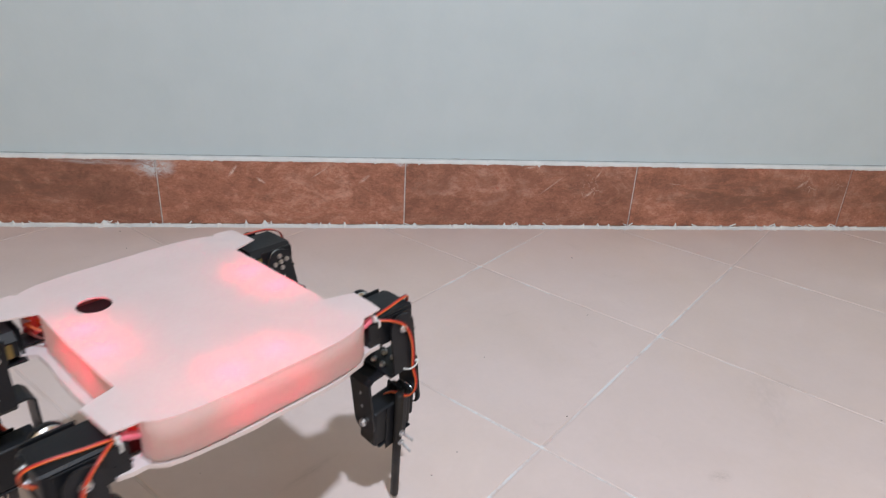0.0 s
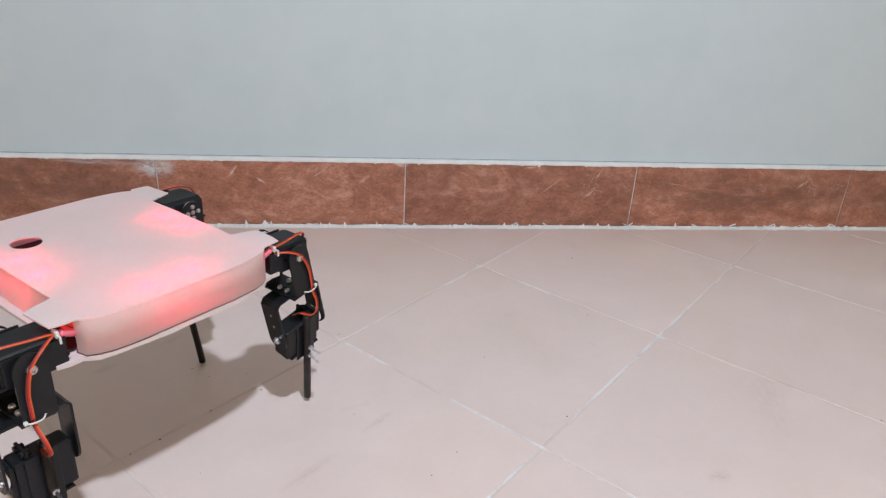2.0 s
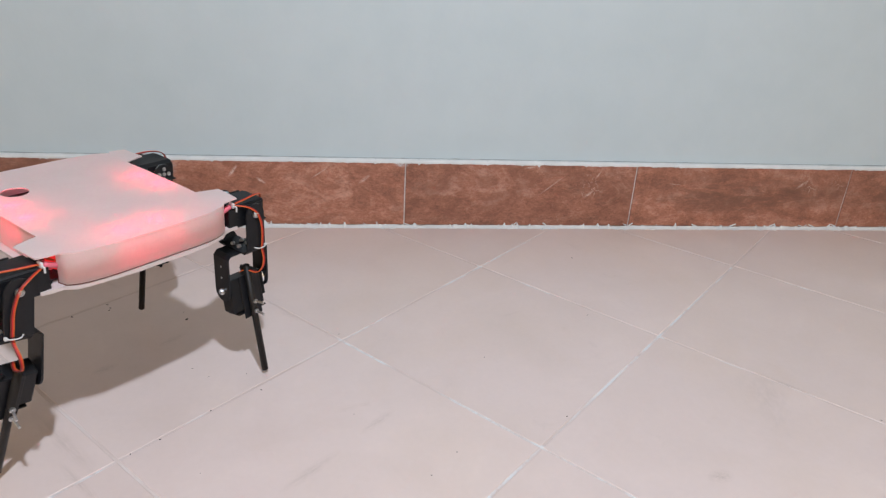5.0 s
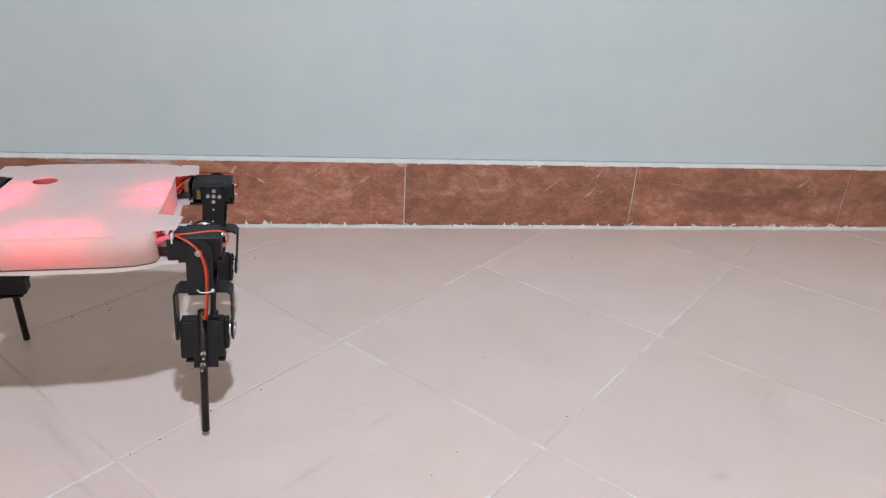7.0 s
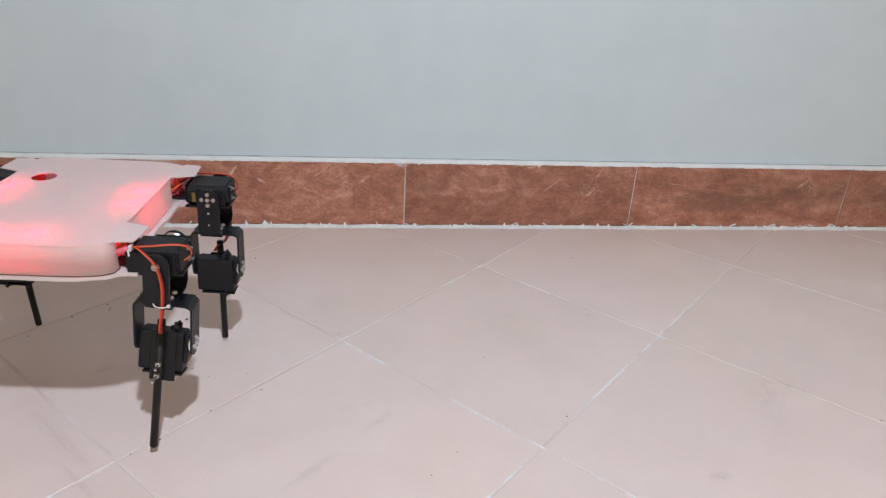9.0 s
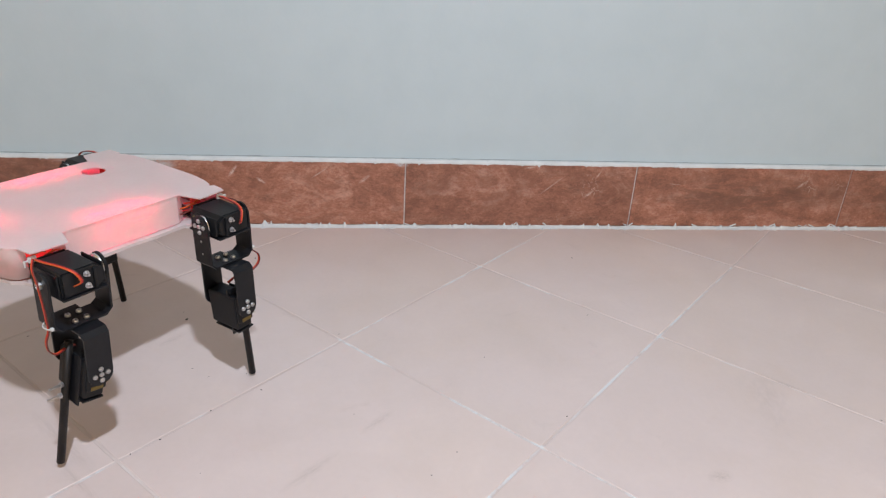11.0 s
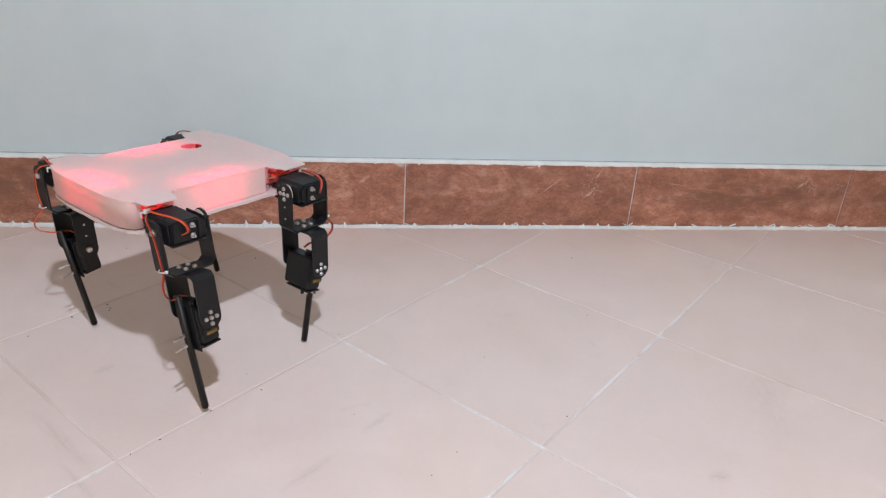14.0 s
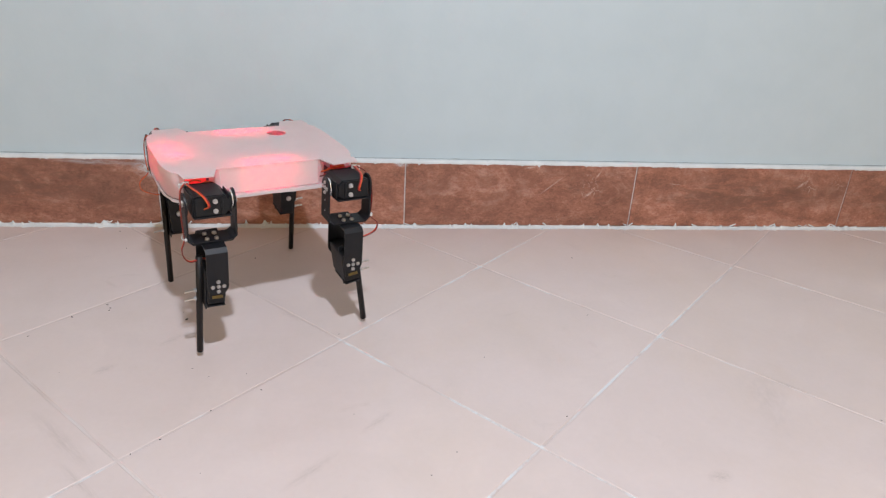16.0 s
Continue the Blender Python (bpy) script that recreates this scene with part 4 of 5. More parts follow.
def motions():
    walk(ROBOT, [
        (0, pose(-0.1298, -0.6853, 0.2257, -0.4, 0.8, 131.0)), (0.2, pose(-0.0982, -0.6285, 0.2213, 0.4, 0.5, 134.7)), (0.5, pose(-0.1462, -0.6440, 0.2280, -0.8, 2.0, 134.3)), (0.7, pose(-0.1501, -0.6153, 0.2259, 0.4, 1.9, 135.5)),
        (1, pose(-0.1044, -0.5848, 0.2172, -0.4, -3.9, 145.5)), (1.2, pose(-0.1745, -0.5901, 0.2227, 0.2, 4.2, 144.0)), (1.5, pose(-0.1889, -0.5868, 0.2252, 0.5, 2.0, 140.6)), (1.7, pose(-0.1505, -0.5445, 0.2216, 0.3, -1.2, 145.7)),
        (2, pose(-0.2184, -0.5737, 0.2269, 0.4, 0.1, 137.2)), (2.2, pose(-0.2128, -0.5319, 0.2259, 0.7, 2.3, 139.3)), (2.5, pose(-0.1860, -0.5265, 0.2150, 0.7, -4.9, 155.5)), (2.7, pose(-0.1929, -0.5318, 0.2178, -0.7, -3.3, 152.5)),
        (3, pose(-0.2602, -0.5620, 0.2263, 0.0, 1.1, 141.5)), (3.2, pose(-0.2475, -0.4998, 0.2235, 1.7, 0.7, 144.9)), (3.5, pose(-0.3033, -0.5075, 0.2242, -0.1, 2.8, 148.5)), (3.7, pose(-0.2921, -0.5088, 0.2242, -0.1, 1.5, 142.2)),
        (4, pose(-0.2694, -0.4494, 0.2199, -0.2, -2.0, 155.0)), (4.2, pose(-0.2737, -0.4550, 0.2117, 0.8, -4.8, 160.5)), (4.55, pose(-0.2729, -0.4589, 0.2281, 0.9, -3.6, 152.6)), (4.9, pose(-0.2722, -0.4629, 0.2297, 1.0, -2.4, 138.8)),
        (5.25, pose(-0.2714, -0.4668, 0.2269, 1.1, -1.2, 135.4)), (5.6, pose(-0.2706, -0.4707, 0.2278, 1.2, -0.0, 120.0)), (5.95, pose(-0.2699, -0.4747, 0.2239, 1.3, 1.1, 114.9)), (6.3, pose(-0.2691, -0.4786, 0.2224, 1.4, 2.3, 103.9)),
        (6.5, pose(-0.2757, -0.4655, 0.2286, 0.6, 0.9, 108.4)), (6.7, pose(-0.2700, -0.4690, 0.2252, 0.9, -0.5, 105.9)), (7, pose(-0.2795, -0.4567, 0.2261, 0.8, 2.1, 95.8)), (7.5, pose(-0.2845, -0.4561, 0.2219, 1.1, 0.9, 92.0)),
        (8, pose(-0.2941, -0.4343, 0.2257, 0.1, -0.0, 94.0)), (8.2, pose(-0.2971, -0.4464, 0.2218, 1.5, 1.2, 84.6)), (8.5, pose(-0.2931, -0.4562, 0.2290, 0.5, 0.8, 82.6)), (9, pose(-0.2918, -0.4592, 0.2270, 0.1, -0.5, 85.0)),
        (9.2, pose(-0.2994, -0.4590, 0.2222, 0.7, -0.1, 71.3)), (9.55, pose(-0.2972, -0.4569, 0.2231, 0.5, -0.2, 68.3)), (9.9, pose(-0.2951, -0.4549, 0.2271, 0.4, -0.2, 59.4)), (10.25, pose(-0.2930, -0.4528, 0.2217, 0.3, -0.3, 60.7)),
        (10.6, pose(-0.2909, -0.4507, 0.2272, 0.1, -0.3, 50.2)), (10.95, pose(-0.2887, -0.4486, 0.2250, 0.0, -0.3, 49.9)), (11.3, pose(-0.2866, -0.4465, 0.2254, -0.1, -0.4, 43.7)), (11.5, pose(-0.2880, -0.4448, 0.2210, 0.2, -0.2, 33.6)),
        (11.7, pose(-0.2824, -0.4485, 0.2213, 1.2, 2.2, 26.4)), (12, pose(-0.2600, -0.4363, 0.2280, -0.1, 0.7, 30.7)), (12.2, pose(-0.2419, -0.4633, 0.2250, -0.2, 0.3, 40.3)), (12.5, pose(-0.2550, -0.3975, 0.2255, -0.4, -0.1, 32.9)),
        (12.7, pose(-0.2168, -0.4303, 0.2238, -0.3, 0.5, 39.0)), (13, pose(-0.2178, -0.3948, 0.2251, -1.6, 1.7, 42.5)), (13.2, pose(-0.2130, -0.3985, 0.2259, 0.2, 1.2, 43.0)), (13.5, pose(-0.1809, -0.4370, 0.2183, -0.7, -2.9, 53.4)),
        (13.7, pose(-0.1852, -0.4313, 0.2132, -0.0, -5.0, 58.5)), (14, pose(-0.2100, -0.3465, 0.2258, -0.6, 0.7, 45.3)), (14.2, pose(-0.1781, -0.3540, 0.2247, 0.3, 2.0, 44.9)), (14.5, pose(-0.1551, -0.3661, 0.2257, -0.2, -0.5, 47.6)),
        (14.7, pose(-0.1511, -0.3422, 0.2275, -0.2, -0.1, 35.9)), (15, pose(-0.0968, -0.3461, 0.2232, 0.5, -1.1, 46.4)), (15.2, pose(-0.1094, -0.3140, 0.2135, 1.0, -4.0, 53.8)), (15.5, pose(-0.1298, -0.3080, 0.2209, -0.3, -2.4, 50.0)),
        (15.8, pose(-0.1382, -0.2730, 0.2220, 1.1, 1.5, 28.9)), (16, pose(-0.1383, -0.2778, 0.2262, -0.3, 1.0, 23.3)),
    ])
    walk(UPPER["sw"], [
        (0, hip("sw", -6.0)), (0.2, hip("sw", 6.3)), (0.5, hip("sw", -7.1)), (0.7, hip("sw", -3.1)),
        (1, hip("sw", 3.7)), (1.2, hip("sw", -2.2)), (1.5, hip("sw", 0.9)), (1.7, hip("sw", 4.5)),
        (2, hip("sw", -11.9)), (2.2, hip("sw", 4.7)), (2.5, hip("sw", 3.8)), (2.7, hip("sw", 1.6)),
        (3, hip("sw", -8.4)), (3.2, hip("sw", 8.9)), (3.5, hip("sw", -5.9)), (3.7, hip("sw", -6.2)),
        (4, hip("sw", 4.5)), (4.2, hip("sw", 3.5)), (4.55, hip("sw", 5.1)), (4.9, hip("sw", -3.1)),
        (5.25, hip("sw", 8.1)), (5.6, hip("sw", -3.1)), (5.95, hip("sw", 5.0)), (6.3, hip("sw", 3.4)),
        (6.5, hip("sw", 6.5)), (6.7, hip("sw", 4.7)), (7, hip("sw", 1.7)), (7.5, hip("sw", 3.9)),
        (8, hip("sw", 4.6)), (8.2, hip("sw", 3.3)), (8.5, hip("sw", 4.4)), (9, hip("sw", 5.9)),
        (9.2, hip("sw", 4.4)), (9.55, hip("sw", 5.6)), (9.9, hip("sw", -2.5)), (10.25, hip("sw", 8.7)),
        (10.6, hip("sw", -2.5)), (10.95, hip("sw", 5.7)), (11.3, hip("sw", 4.5)), (11.5, hip("sw", 6.8)),
        (11.7, hip("sw", -1.2)), (12, hip("sw", 5.5)), (12.2, hip("sw", 6.2)), (12.5, hip("sw", -8.0)),
        (12.7, hip("sw", 7.7)), (13, hip("sw", -5.7)), (13.2, hip("sw", -3.1)), (13.5, hip("sw", 4.9)),
        (13.7, hip("sw", 5.1)), (14, hip("sw", -9.1)), (14.2, hip("sw", 1.8)), (14.5, hip("sw", 1.9)),
        (14.7, hip("sw", -11.1)), (15, hip("sw", 11.3)), (15.2, hip("sw", 7.6)), (15.5, hip("sw", 0.3)),
        (15.8, hip("sw", 5.5)), (16, hip("sw", 5.8)),
    ])
    walk(LOWER["sw"], [
        (0, knee("sw", -6.0, -8.7)), (0.2, knee("sw", 6.3, 12.3)), (0.5, knee("sw", -7.1, -7.6)), (0.7, knee("sw", -3.1, -1.4)),
        (1, knee("sw", 3.7, 24.8)), (1.2, knee("sw", -2.2, 1.1)), (1.5, knee("sw", 0.9, 0.1)), (1.7, knee("sw", 4.5, 15.3)),
        (2, knee("sw", -11.9, -14.1)), (2.2, knee("sw", 4.7, -3.3)), (2.5, knee("sw", 3.8, 32.5)), (2.7, knee("sw", 1.6, 24.9)),
        (3, knee("sw", -8.4, -10.7)), (3.2, knee("sw", 8.9, 5.0)), (3.5, knee("sw", -5.9, -2.7)), (3.7, knee("sw", -6.2, -13.2)),
        (4, knee("sw", 4.5, 18.2)), (4.2, knee("sw", 3.5, 33.6)), (4.55, knee("sw", 5.1, 21.9)), (4.9, knee("sw", -3.1, 8.8)),
        (5.25, knee("sw", 8.1, 21.5)), (5.6, knee("sw", -3.1, 4.3)), (5.95, knee("sw", 5.0, 13.0)), (6.3, knee("sw", 3.4, 11.3)),
        (6.5, knee("sw", 6.5, 3.0)), (6.7, knee("sw", 4.7, 17.7)), (7, knee("sw", 1.7, 6.1)), (7.5, knee("sw", 3.9, 17.1)),
        (8, knee("sw", 4.6, 17.5)), (8.2, knee("sw", 3.3, 17.3)), (8.5, knee("sw", 4.4, 3.5)), (9, knee("sw", 5.9, 12.7)),
        (9.2, knee("sw", 4.4, 19.2)), (9.55, knee("sw", 5.6, 14.6)), (9.9, knee("sw", -2.5, 2.7)), (10.25, knee("sw", 8.7, 16.7)),
        (10.6, knee("sw", -2.5, 0.8)), (10.95, knee("sw", 5.7, 10.7)), (11.3, knee("sw", 4.5, 9.7)), (11.5, knee("sw", 6.8, 21.2)),
        (11.7, knee("sw", -1.2, 16.2)), (12, knee("sw", 5.5, 0.2)), (12.2, knee("sw", 6.2, 8.8)), (12.5, knee("sw", -8.0, -18.0)),
        (12.7, knee("sw", 7.7, 7.0)), (13, knee("sw", -5.7, -5.7)), (13.2, knee("sw", -3.1, -4.7)), (13.5, knee("sw", 4.9, 23.9)),
        (13.7, knee("sw", 5.1, 37.0)), (14, knee("sw", -9.1, -2.6)), (14.2, knee("sw", 1.8, 3.2)), (14.5, knee("sw", 1.9, 8.7)),
        (14.7, knee("sw", -11.1, -15.0)), (15, knee("sw", 11.3, 10.5)), (15.2, knee("sw", 7.6, 32.2)), (15.5, knee("sw", 0.3, 20.3)),
        (15.8, knee("sw", 5.5, 14.5)), (16, knee("sw", 5.8, 2.4)),
    ])
    walk(UPPER["se"], [
        (0, hip("se", -11.4)), (0.2, hip("se", 0.8)), (0.5, hip("se", -3.5)), (0.7, hip("se", -15.1)),
        (1, hip("se", 0.0)), (1.2, hip("se", -5.0)), (1.5, hip("se", -15.2)), (1.7, hip("se", 0.5)),
        (2, hip("se", -3.1)), (2.2, hip("se", -10.7)), (2.5, hip("se", 0.5)), (2.7, hip("se", -0.1)),
        (3, hip("se", -8.1)), (3.2, hip("se", -13.2)), (3.5, hip("se", -5.4)), (3.7, hip("se", -10.4)),
        (4, hip("se", 9.2)), (4.2, hip("se", 0.8)), (4.55, hip("se", -2.4)), (4.9, hip("se", 6.0)),
        (5.25, hip("se", -5.0)), (5.6, hip("se", 6.3)), (5.95, hip("se", -1.7)), (6.3, hip("se", 2.5)),
        (6.5, hip("se", 0.5)), (6.7, hip("se", 0.8)), (7, hip("se", 5.1)), (7.5, hip("se", 5.3)),
        (8, hip("se", 3.6)), (8.2, hip("se", 4.9)), (8.5, hip("se", 1.7)), (9, hip("se", 1.5)),
        (9.2, hip("se", 4.6)), (9.55, hip("se", -0.6)), (9.9, hip("se", 7.3)), (10.25, hip("se", -4.2)),
        (10.6, hip("se", 6.7)), (10.95, hip("se", -1.9)), (11.3, hip("se", 1.4)), (11.5, hip("se", 5.4)),
        (11.7, hip("se", 3.3)), (12, hip("se", 2.0)), (12.2, hip("se", 10.0)), (12.5, hip("se", -4.7)),
        (12.7, hip("se", -6.1)), (13, hip("se", -0.5)), (13.2, hip("se", -11.0)), (13.5, hip("se", 10.1)),
        (13.7, hip("se", 14.6)), (14, hip("se", -0.4)), (14.2, hip("se", -12.9)), (14.5, hip("se", 1.4)),
        (14.7, hip("se", 1.2)), (15, hip("se", -3.7)), (15.2, hip("se", 16.0)), (15.5, hip("se", 6.3)),
        (15.8, hip("se", 6.8)), (16, hip("se", 3.9)),
    ])
    walk(LOWER["se"], [
        (0, knee("se", -11.4, 1.6)), (0.2, knee("se", 0.8, -15.2)), (0.5, knee("se", -3.5, 9.2)), (0.7, knee("se", -15.1, -5.4)),
        (1, knee("se", 0.0, -5.3)), (1.2, knee("se", -5.0, 23.7)), (1.5, knee("se", -15.2, -4.4)), (1.7, knee("se", 0.5, -9.4)),
        (2, knee("se", -3.1, 8.9)), (2.2, knee("se", -10.7, -10.7)), (2.5, knee("se", 0.5, -8.8)), (2.7, knee("se", -0.1, -5.7)),
        (3, knee("se", -8.1, 2.4)), (3.2, knee("se", -13.2, -7.2)), (3.5, knee("se", -5.4, 19.1)), (3.7, knee("se", -10.4, -2.0)),
        (4, knee("se", 9.2, 3.3)), (4.2, knee("se", 0.8, -13.5)), (4.55, knee("se", -2.4, -12.8)), (4.9, knee("se", 6.0, -2.6)),
        (5.25, knee("se", -5.0, -18.3)), (5.6, knee("se", 6.3, -4.1)), (5.95, knee("se", -1.7, -15.8)), (6.3, knee("se", 2.5, -20.8)),
        (6.5, knee("se", 0.5, -4.9)), (6.7, knee("se", 0.8, -7.5)), (7, knee("se", 5.1, -12.4)), (7.5, knee("se", 5.3, -15.9)),
        (8, knee("se", 3.6, -4.5)), (8.2, knee("se", 4.9, -19.7)), (8.5, knee("se", 1.7, -3.0)), (9, knee("se", 1.5, 1.0)),
        (9.2, knee("se", 4.6, -13.9)), (9.55, knee("se", -0.6, -10.6)), (9.9, knee("se", 7.3, 2.1)), (10.25, knee("se", -4.2, -11.1)),
        (10.6, knee("se", 6.7, 5.6)), (10.95, knee("se", -1.9, -3.5)), (11.3, knee("se", 1.4, 3.7)), (11.5, knee("se", 5.4, -7.7)),
        (11.7, knee("se", 3.3, -20.7)), (12, knee("se", 2.0, 1.4)), (12.2, knee("se", 10.0, 12.3)), (12.5, knee("se", -4.7, 6.2)),
        (12.7, knee("se", -6.1, -6.2)), (13, knee("se", -0.5, 15.8)), (13.2, knee("se", -11.0, -5.2)), (13.5, knee("se", 10.1, 2.5)),
        (13.7, knee("se", 14.6, 2.6)), (14, knee("se", -0.4, 10.9)), (14.2, knee("se", -12.9, -6.0)), (14.5, knee("se", 1.4, 8.9)),
        (14.7, knee("se", 1.2, 4.3)), (15, knee("se", -3.7, -2.8)), (15.2, knee("se", 16.0, 2.8)), (15.5, knee("se", 6.3, -1.7)),
        (15.8, knee("se", 6.8, -19.6)), (16, knee("se", 3.9, -8.8)),
    ])
    walk(UPPER["ne"], [
        (0, hip("ne", -0.7)), (0.2, hip("ne", 8.2)), (0.5, hip("ne", -1.2)), (0.7, hip("ne", -0.1)),
        (1, hip("ne", 4.6)), (1.2, hip("ne", -0.5)), (1.5, hip("ne", -0.0)), (1.7, hip("ne", 11.0)),
        (2, hip("ne", -0.0)), (2.2, hip("ne", 0.2)), (2.5, hip("ne", -0.5)), (2.7, hip("ne", -0.6)),
        (3, hip("ne", -0.3)), (3.2, hip("ne", 0.5)), (3.5, hip("ne", -0.8)), (3.7, hip("ne", -0.6)),
        (4, hip("ne", -0.4)), (4.2, hip("ne", 0.1)), (4.55, hip("ne", 3.2)), (4.9, hip("ne", -5.0)),
        (5.25, hip("ne", 6.3)), (5.6, hip("ne", -4.8)), (5.95, hip("ne", 3.5)), (6.3, hip("ne", 0.9)),
        (6.5, hip("ne", -0.0)), (6.7, hip("ne", -0.7)), (7, hip("ne", -0.8)), (7.5, hip("ne", -2.5)),
        (8, hip("ne", -1.2)), (8.2, hip("ne", -2.3)), (8.5, hip("ne", 1.2)), (9, hip("ne", 0.9)),
        (9.2, hip("ne", 1.0)), (9.55, hip("ne", 3.7)), (9.9, hip("ne", -4.3)), (10.25, hip("ne", 7.0)),
        (10.6, hip("ne", -4.1)), (10.95, hip("ne", 4.3)), (11.3, hip("ne", 2.3)), (11.5, hip("ne", -1.5)),
        (11.7, hip("ne", 0.8)), (12, hip("ne", 1.3)), (12.2, hip("ne", 13.1)), (12.5, hip("ne", -0.4)),
        (12.7, hip("ne", 10.1)), (13, hip("ne", -2.4)), (13.2, hip("ne", -1.3)), (13.5, hip("ne", -0.6)),
        (13.7, hip("ne", -0.2)), (14, hip("ne", -0.8)), (14.2, hip("ne", -0.2)), (14.5, hip("ne", -0.2)),
        (14.7, hip("ne", 3.1)), (15, hip("ne", 5.4)), (15.2, hip("ne", -0.1)), (15.5, hip("ne", -0.4)),
        (15.8, hip("ne", 2.6)), (16, hip("ne", 8.6)),
    ])
    walk(LOWER["ne"], [
        (0, knee("ne", -0.7, -9.7)), (0.2, knee("ne", 8.2, -10.1)), (0.5, knee("ne", -1.2, -10.8)), (0.7, knee("ne", -0.1, -9.8)),
        (1, knee("ne", 4.6, 2.7)), (1.2, knee("ne", -0.5, -21.8)), (1.5, knee("ne", -0.0, -11.3)), (1.7, knee("ne", 11.0, 8.4)),
        (2, knee("ne", -0.0, -0.3)), (2.2, knee("ne", 0.2, -9.8)), (2.5, knee("ne", -0.5, 4.2)), (2.7, knee("ne", -0.6, -9.9)),
        (3, knee("ne", -0.3, -7.9)), (3.2, knee("ne", 0.5, -4.2)), (3.5, knee("ne", -0.8, -16.9)), (3.7, knee("ne", -0.6, -13.5)),
        (4, knee("ne", -0.4, -9.3)), (4.2, knee("ne", 0.1, -9.6)), (4.55, knee("ne", 3.2, -10.1)), (4.9, knee("ne", -5.0, 0.4)),
        (5.25, knee("ne", 6.3, -15.0)), (5.6, knee("ne", -4.8, -0.4)), (5.95, knee("ne", 3.5, -11.8)), (6.3, knee("ne", 0.9, -13.6)),
        (6.5, knee("ne", -0.0, 1.4)), (6.7, knee("ne", -0.7, -13.5)), (7, knee("ne", -0.8, -5.5)), (7.5, knee("ne", -2.5, -13.1)),
        (8, knee("ne", -1.2, -10.7)), (8.2, knee("ne", -2.3, -12.5)), (8.5, knee("ne", 1.2, 2.7)), (9, knee("ne", 0.9, -4.7)),
        (9.2, knee("ne", 1.0, -12.5)), (9.55, knee("ne", 3.7, -10.5)), (9.9, knee("ne", -4.3, 1.5)), (10.25, knee("ne", 7.0, -12.4)),
        (10.6, knee("ne", -4.1, 3.6)), (10.95, knee("ne", 4.3, -6.3)), (11.3, knee("ne", 2.3, -2.1)), (11.5, knee("ne", -1.5, -13.2)),
        (11.7, knee("ne", 0.8, -15.5)), (12, knee("ne", 1.3, 0.7)), (12.2, knee("ne", 13.1, -6.7)), (12.5, knee("ne", -0.4, 1.5)),
        (12.7, knee("ne", 10.1, 13.7)), (13, knee("ne", -2.4, -16.3)), (13.2, knee("ne", -1.3, 4.2)), (13.5, knee("ne", -0.6, -10.1)),
        (13.7, knee("ne", -0.2, -9.1)), (14, knee("ne", -0.8, -9.6)), (14.2, knee("ne", -0.2, -12.6)), (14.5, knee("ne", -0.2, -3.8)),
        (14.7, knee("ne", 3.1, -1.2)), (15, knee("ne", 5.4, 14.0)), (15.2, knee("ne", -0.1, 0.5)), (15.5, knee("ne", -0.4, -6.9)),
        (15.8, knee("ne", 2.6, -13.8)), (16, knee("ne", 8.6, 0.1)),
    ])
    walk(UPPER["nw"], [
        (0, hip("nw", -0.3)), (0.2, hip("nw", 19.1)), (0.5, hip("nw", 0.4)), (0.7, hip("nw", -2.5)),
        (1, hip("nw", 19.9)), (1.2, hip("nw", 5.2)), (1.5, hip("nw", -5.9)), (1.7, hip("nw", 13.8)),
        (2, hip("nw", 0.0)), (2.2, hip("nw", -0.0)), (2.5, hip("nw", 16.1)), (2.7, hip("nw", 15.8)),
        (3, hip("nw", 0.1)), (3.2, hip("nw", 5.0)), (3.5, hip("nw", -5.6)), (3.7, hip("nw", -0.1)),
        (4, hip("nw", 18.8)), (4.2, hip("nw", 15.2)), (4.55, hip("nw", 4.6)), (4.9, hip("nw", 11.2)),
        (5.25, hip("nw", -1.5)), (5.6, hip("nw", 8.1)), (5.95, hip("nw", -1.6)), (6.3, hip("nw", -0.2)),
        (6.5, hip("nw", -0.1)), (6.7, hip("nw", 0.1)), (7, hip("nw", -0.2)), (7.5, hip("nw", 0.2)),
        (8, hip("nw", -0.1)), (8.2, hip("nw", 0.1)), (8.5, hip("nw", -0.0)), (9, hip("nw", -0.1)),
        (9.2, hip("nw", 0.1)), (9.55, hip("nw", -3.0)), (9.9, hip("nw", 5.2)), (10.25, hip("nw", -6.1)),
        (10.6, hip("nw", 5.1)), (10.95, hip("nw", -3.2)), (11.3, hip("nw", -0.4)), (11.5, hip("nw", -0.3)),
        (11.7, hip("nw", 0.0)), (12, hip("nw", 0.1)), (12.2, hip("nw", 5.3)), (12.5, hip("nw", -6.0)),
        (12.7, hip("nw", 12.1)), (13, hip("nw", -2.6)), (13.2, hip("nw", -0.6)), (13.5, hip("nw", 18.8)),
        (13.7, hip("nw", 16.4)), (14, hip("nw", -4.7)), (14.2, hip("nw", 1.6)), (14.5, hip("nw", 7.2)),
        (14.7, hip("nw", -3.3)), (15, hip("nw", 12.6)), (15.2, hip("nw", 14.5)), (15.5, hip("nw", 11.3)),
        (15.8, hip("nw", -2.9)), (16, hip("nw", -4.4)),
    ])
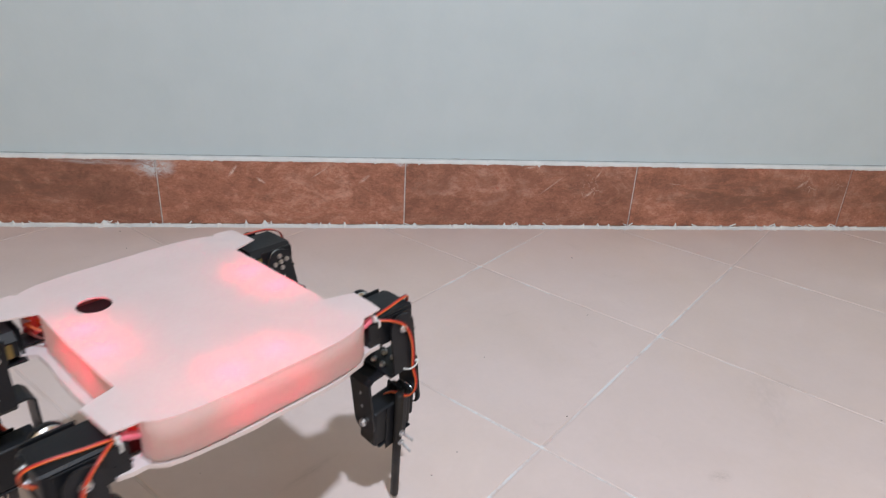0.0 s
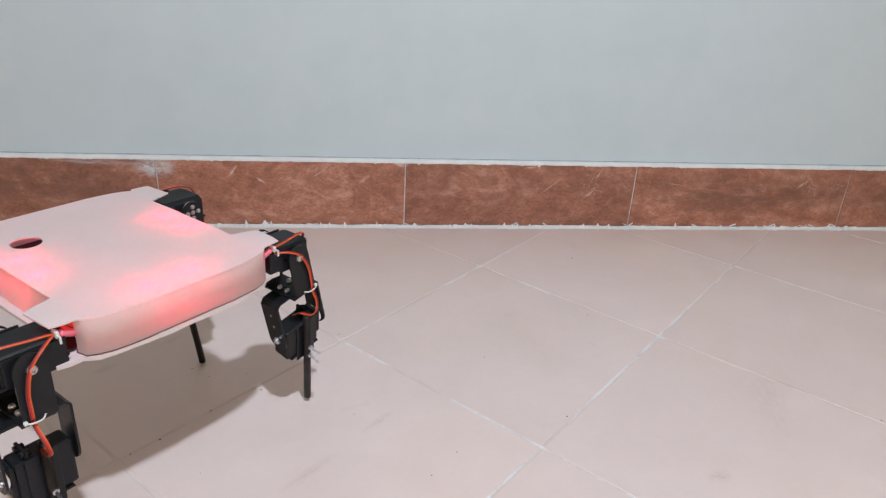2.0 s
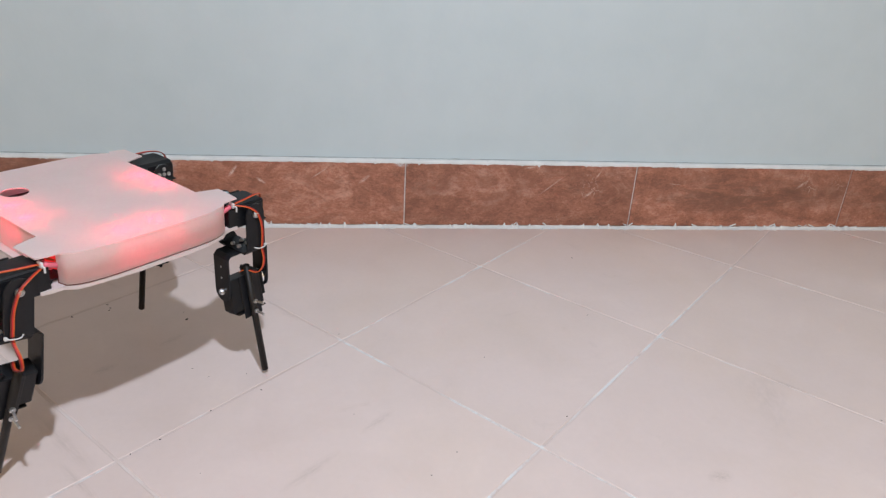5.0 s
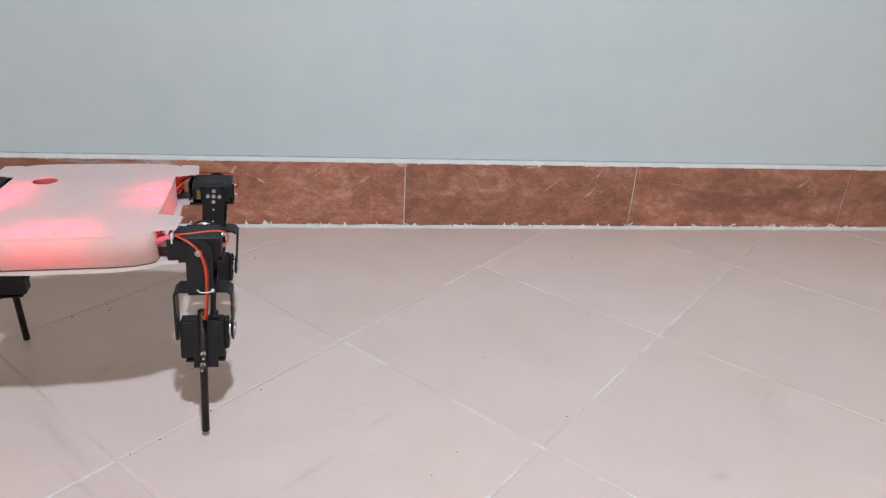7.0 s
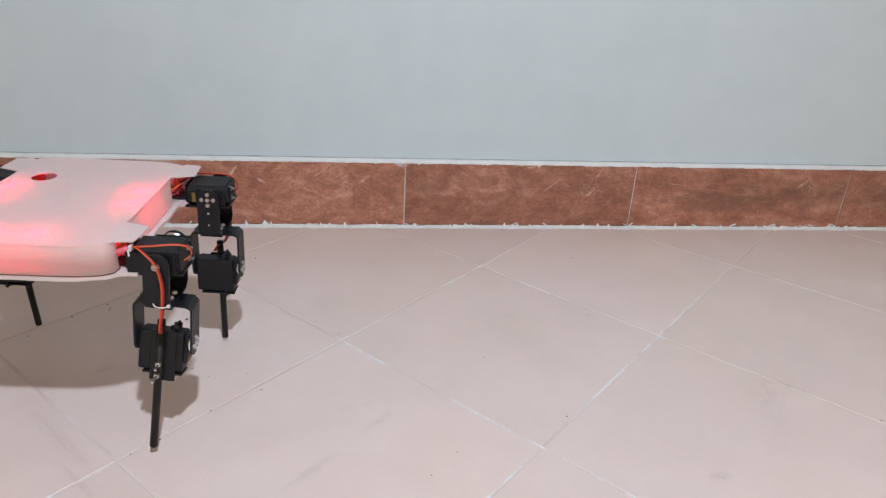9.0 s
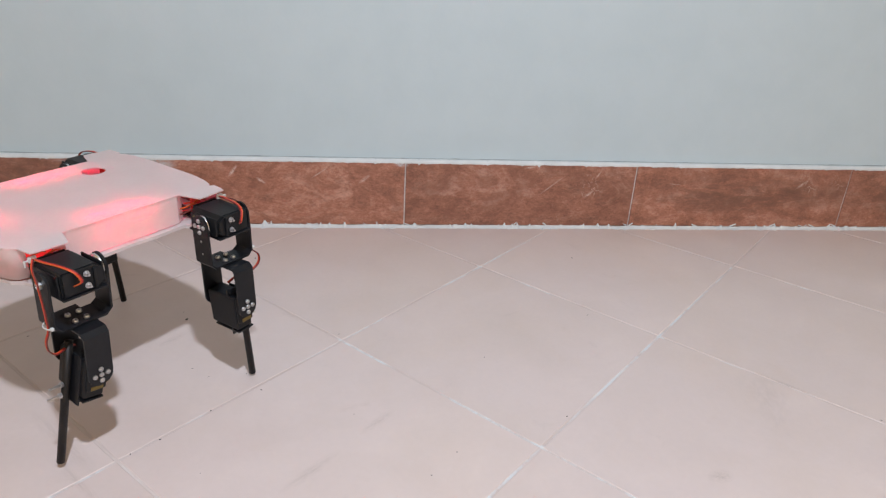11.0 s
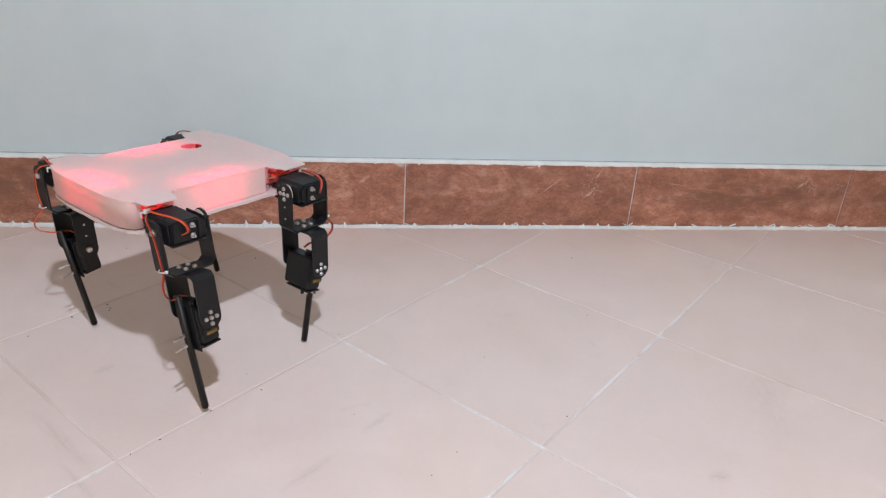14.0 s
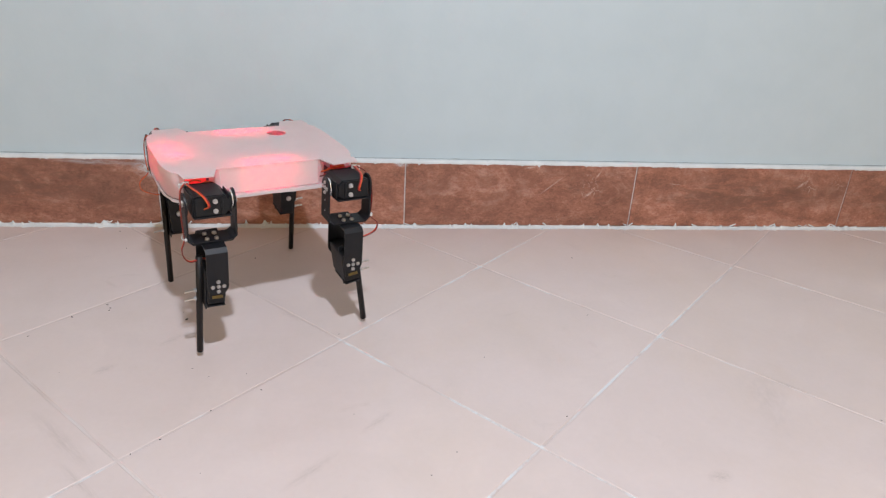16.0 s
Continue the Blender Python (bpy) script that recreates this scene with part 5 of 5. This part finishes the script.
    walk(LOWER["nw"], [
        (0, knee("nw", -0.3, 3.8)), (0.2, knee("nw", 19.1, -5.9)), (0.5, knee("nw", 0.4, -3.8)), (0.7, knee("nw", -2.5, -4.8)),
        (1, knee("nw", 19.9, 15.8)), (1.2, knee("nw", 5.2, -6.4)), (1.5, knee("nw", -5.9, -5.2)), (1.7, knee("nw", 13.8, 4.7)),
        (2, knee("nw", 0.0, -0.2)), (2.2, knee("nw", -0.0, -6.7)), (2.5, knee("nw", 16.1, -30.4)), (2.7, knee("nw", 15.8, 20.1)),
        (3, knee("nw", 0.1, -1.2)), (3.2, knee("nw", 5.0, -20.9)), (3.5, knee("nw", -5.6, -6.3)), (3.7, knee("nw", -0.1, 2.7)),
        (4, knee("nw", 18.8, -23.2)), (4.2, knee("nw", 15.2, -35.3)), (4.55, knee("nw", 4.6, -14.0)), (4.9, knee("nw", 11.2, -21.7)),
        (5.25, knee("nw", -1.5, -3.6)), (5.6, knee("nw", 8.1, -15.3)), (5.95, knee("nw", -1.6, -1.2)), (6.3, knee("nw", -0.2, -3.3)),
        (6.5, knee("nw", -0.1, -5.4)), (6.7, knee("nw", 0.1, 3.8)), (7, knee("nw", -0.2, -6.0)), (7.5, knee("nw", 0.2, 4.7)),
        (8, knee("nw", -0.1, 4.4)), (8.2, knee("nw", 0.1, 1.6)), (8.5, knee("nw", -0.0, -5.4)), (9, knee("nw", -0.1, 3.3)),
        (9.2, knee("nw", 0.1, 9.6)), (9.55, knee("nw", -3.0, 9.5)), (9.9, knee("nw", 5.2, -1.6)), (10.25, knee("nw", -6.1, 13.1)),
        (10.6, knee("nw", 5.1, -2.0)), (10.95, knee("nw", -3.2, 8.7)), (11.3, knee("nw", -0.4, 7.5)), (11.5, knee("nw", -0.3, 13.3)),
        (11.7, knee("nw", 0.0, 0.0)), (12, knee("nw", 0.1, -2.5)), (12.2, knee("nw", 5.3, -20.0)), (12.5, knee("nw", -6.0, 5.3)),
        (12.7, knee("nw", 12.1, -11.5)), (13, knee("nw", -2.6, -4.3)), (13.2, knee("nw", -0.6, -1.4)), (13.5, knee("nw", 18.8, -26.9)),
        (13.7, knee("nw", 16.4, -36.3)), (14, knee("nw", -4.7, -7.2)), (14.2, knee("nw", 1.6, -7.0)), (14.5, knee("nw", 7.2, -17.2)),
        (14.7, knee("nw", -3.3, -0.6)), (15, knee("nw", 12.6, -15.9)), (15.2, knee("nw", 14.5, -35.3)), (15.5, knee("nw", 11.3, -30.6)),
        (15.8, knee("nw", -2.9, -4.9)), (16, knee("nw", -4.4, 1.2)),
    ])


grit()
floor_tiles()
motions()
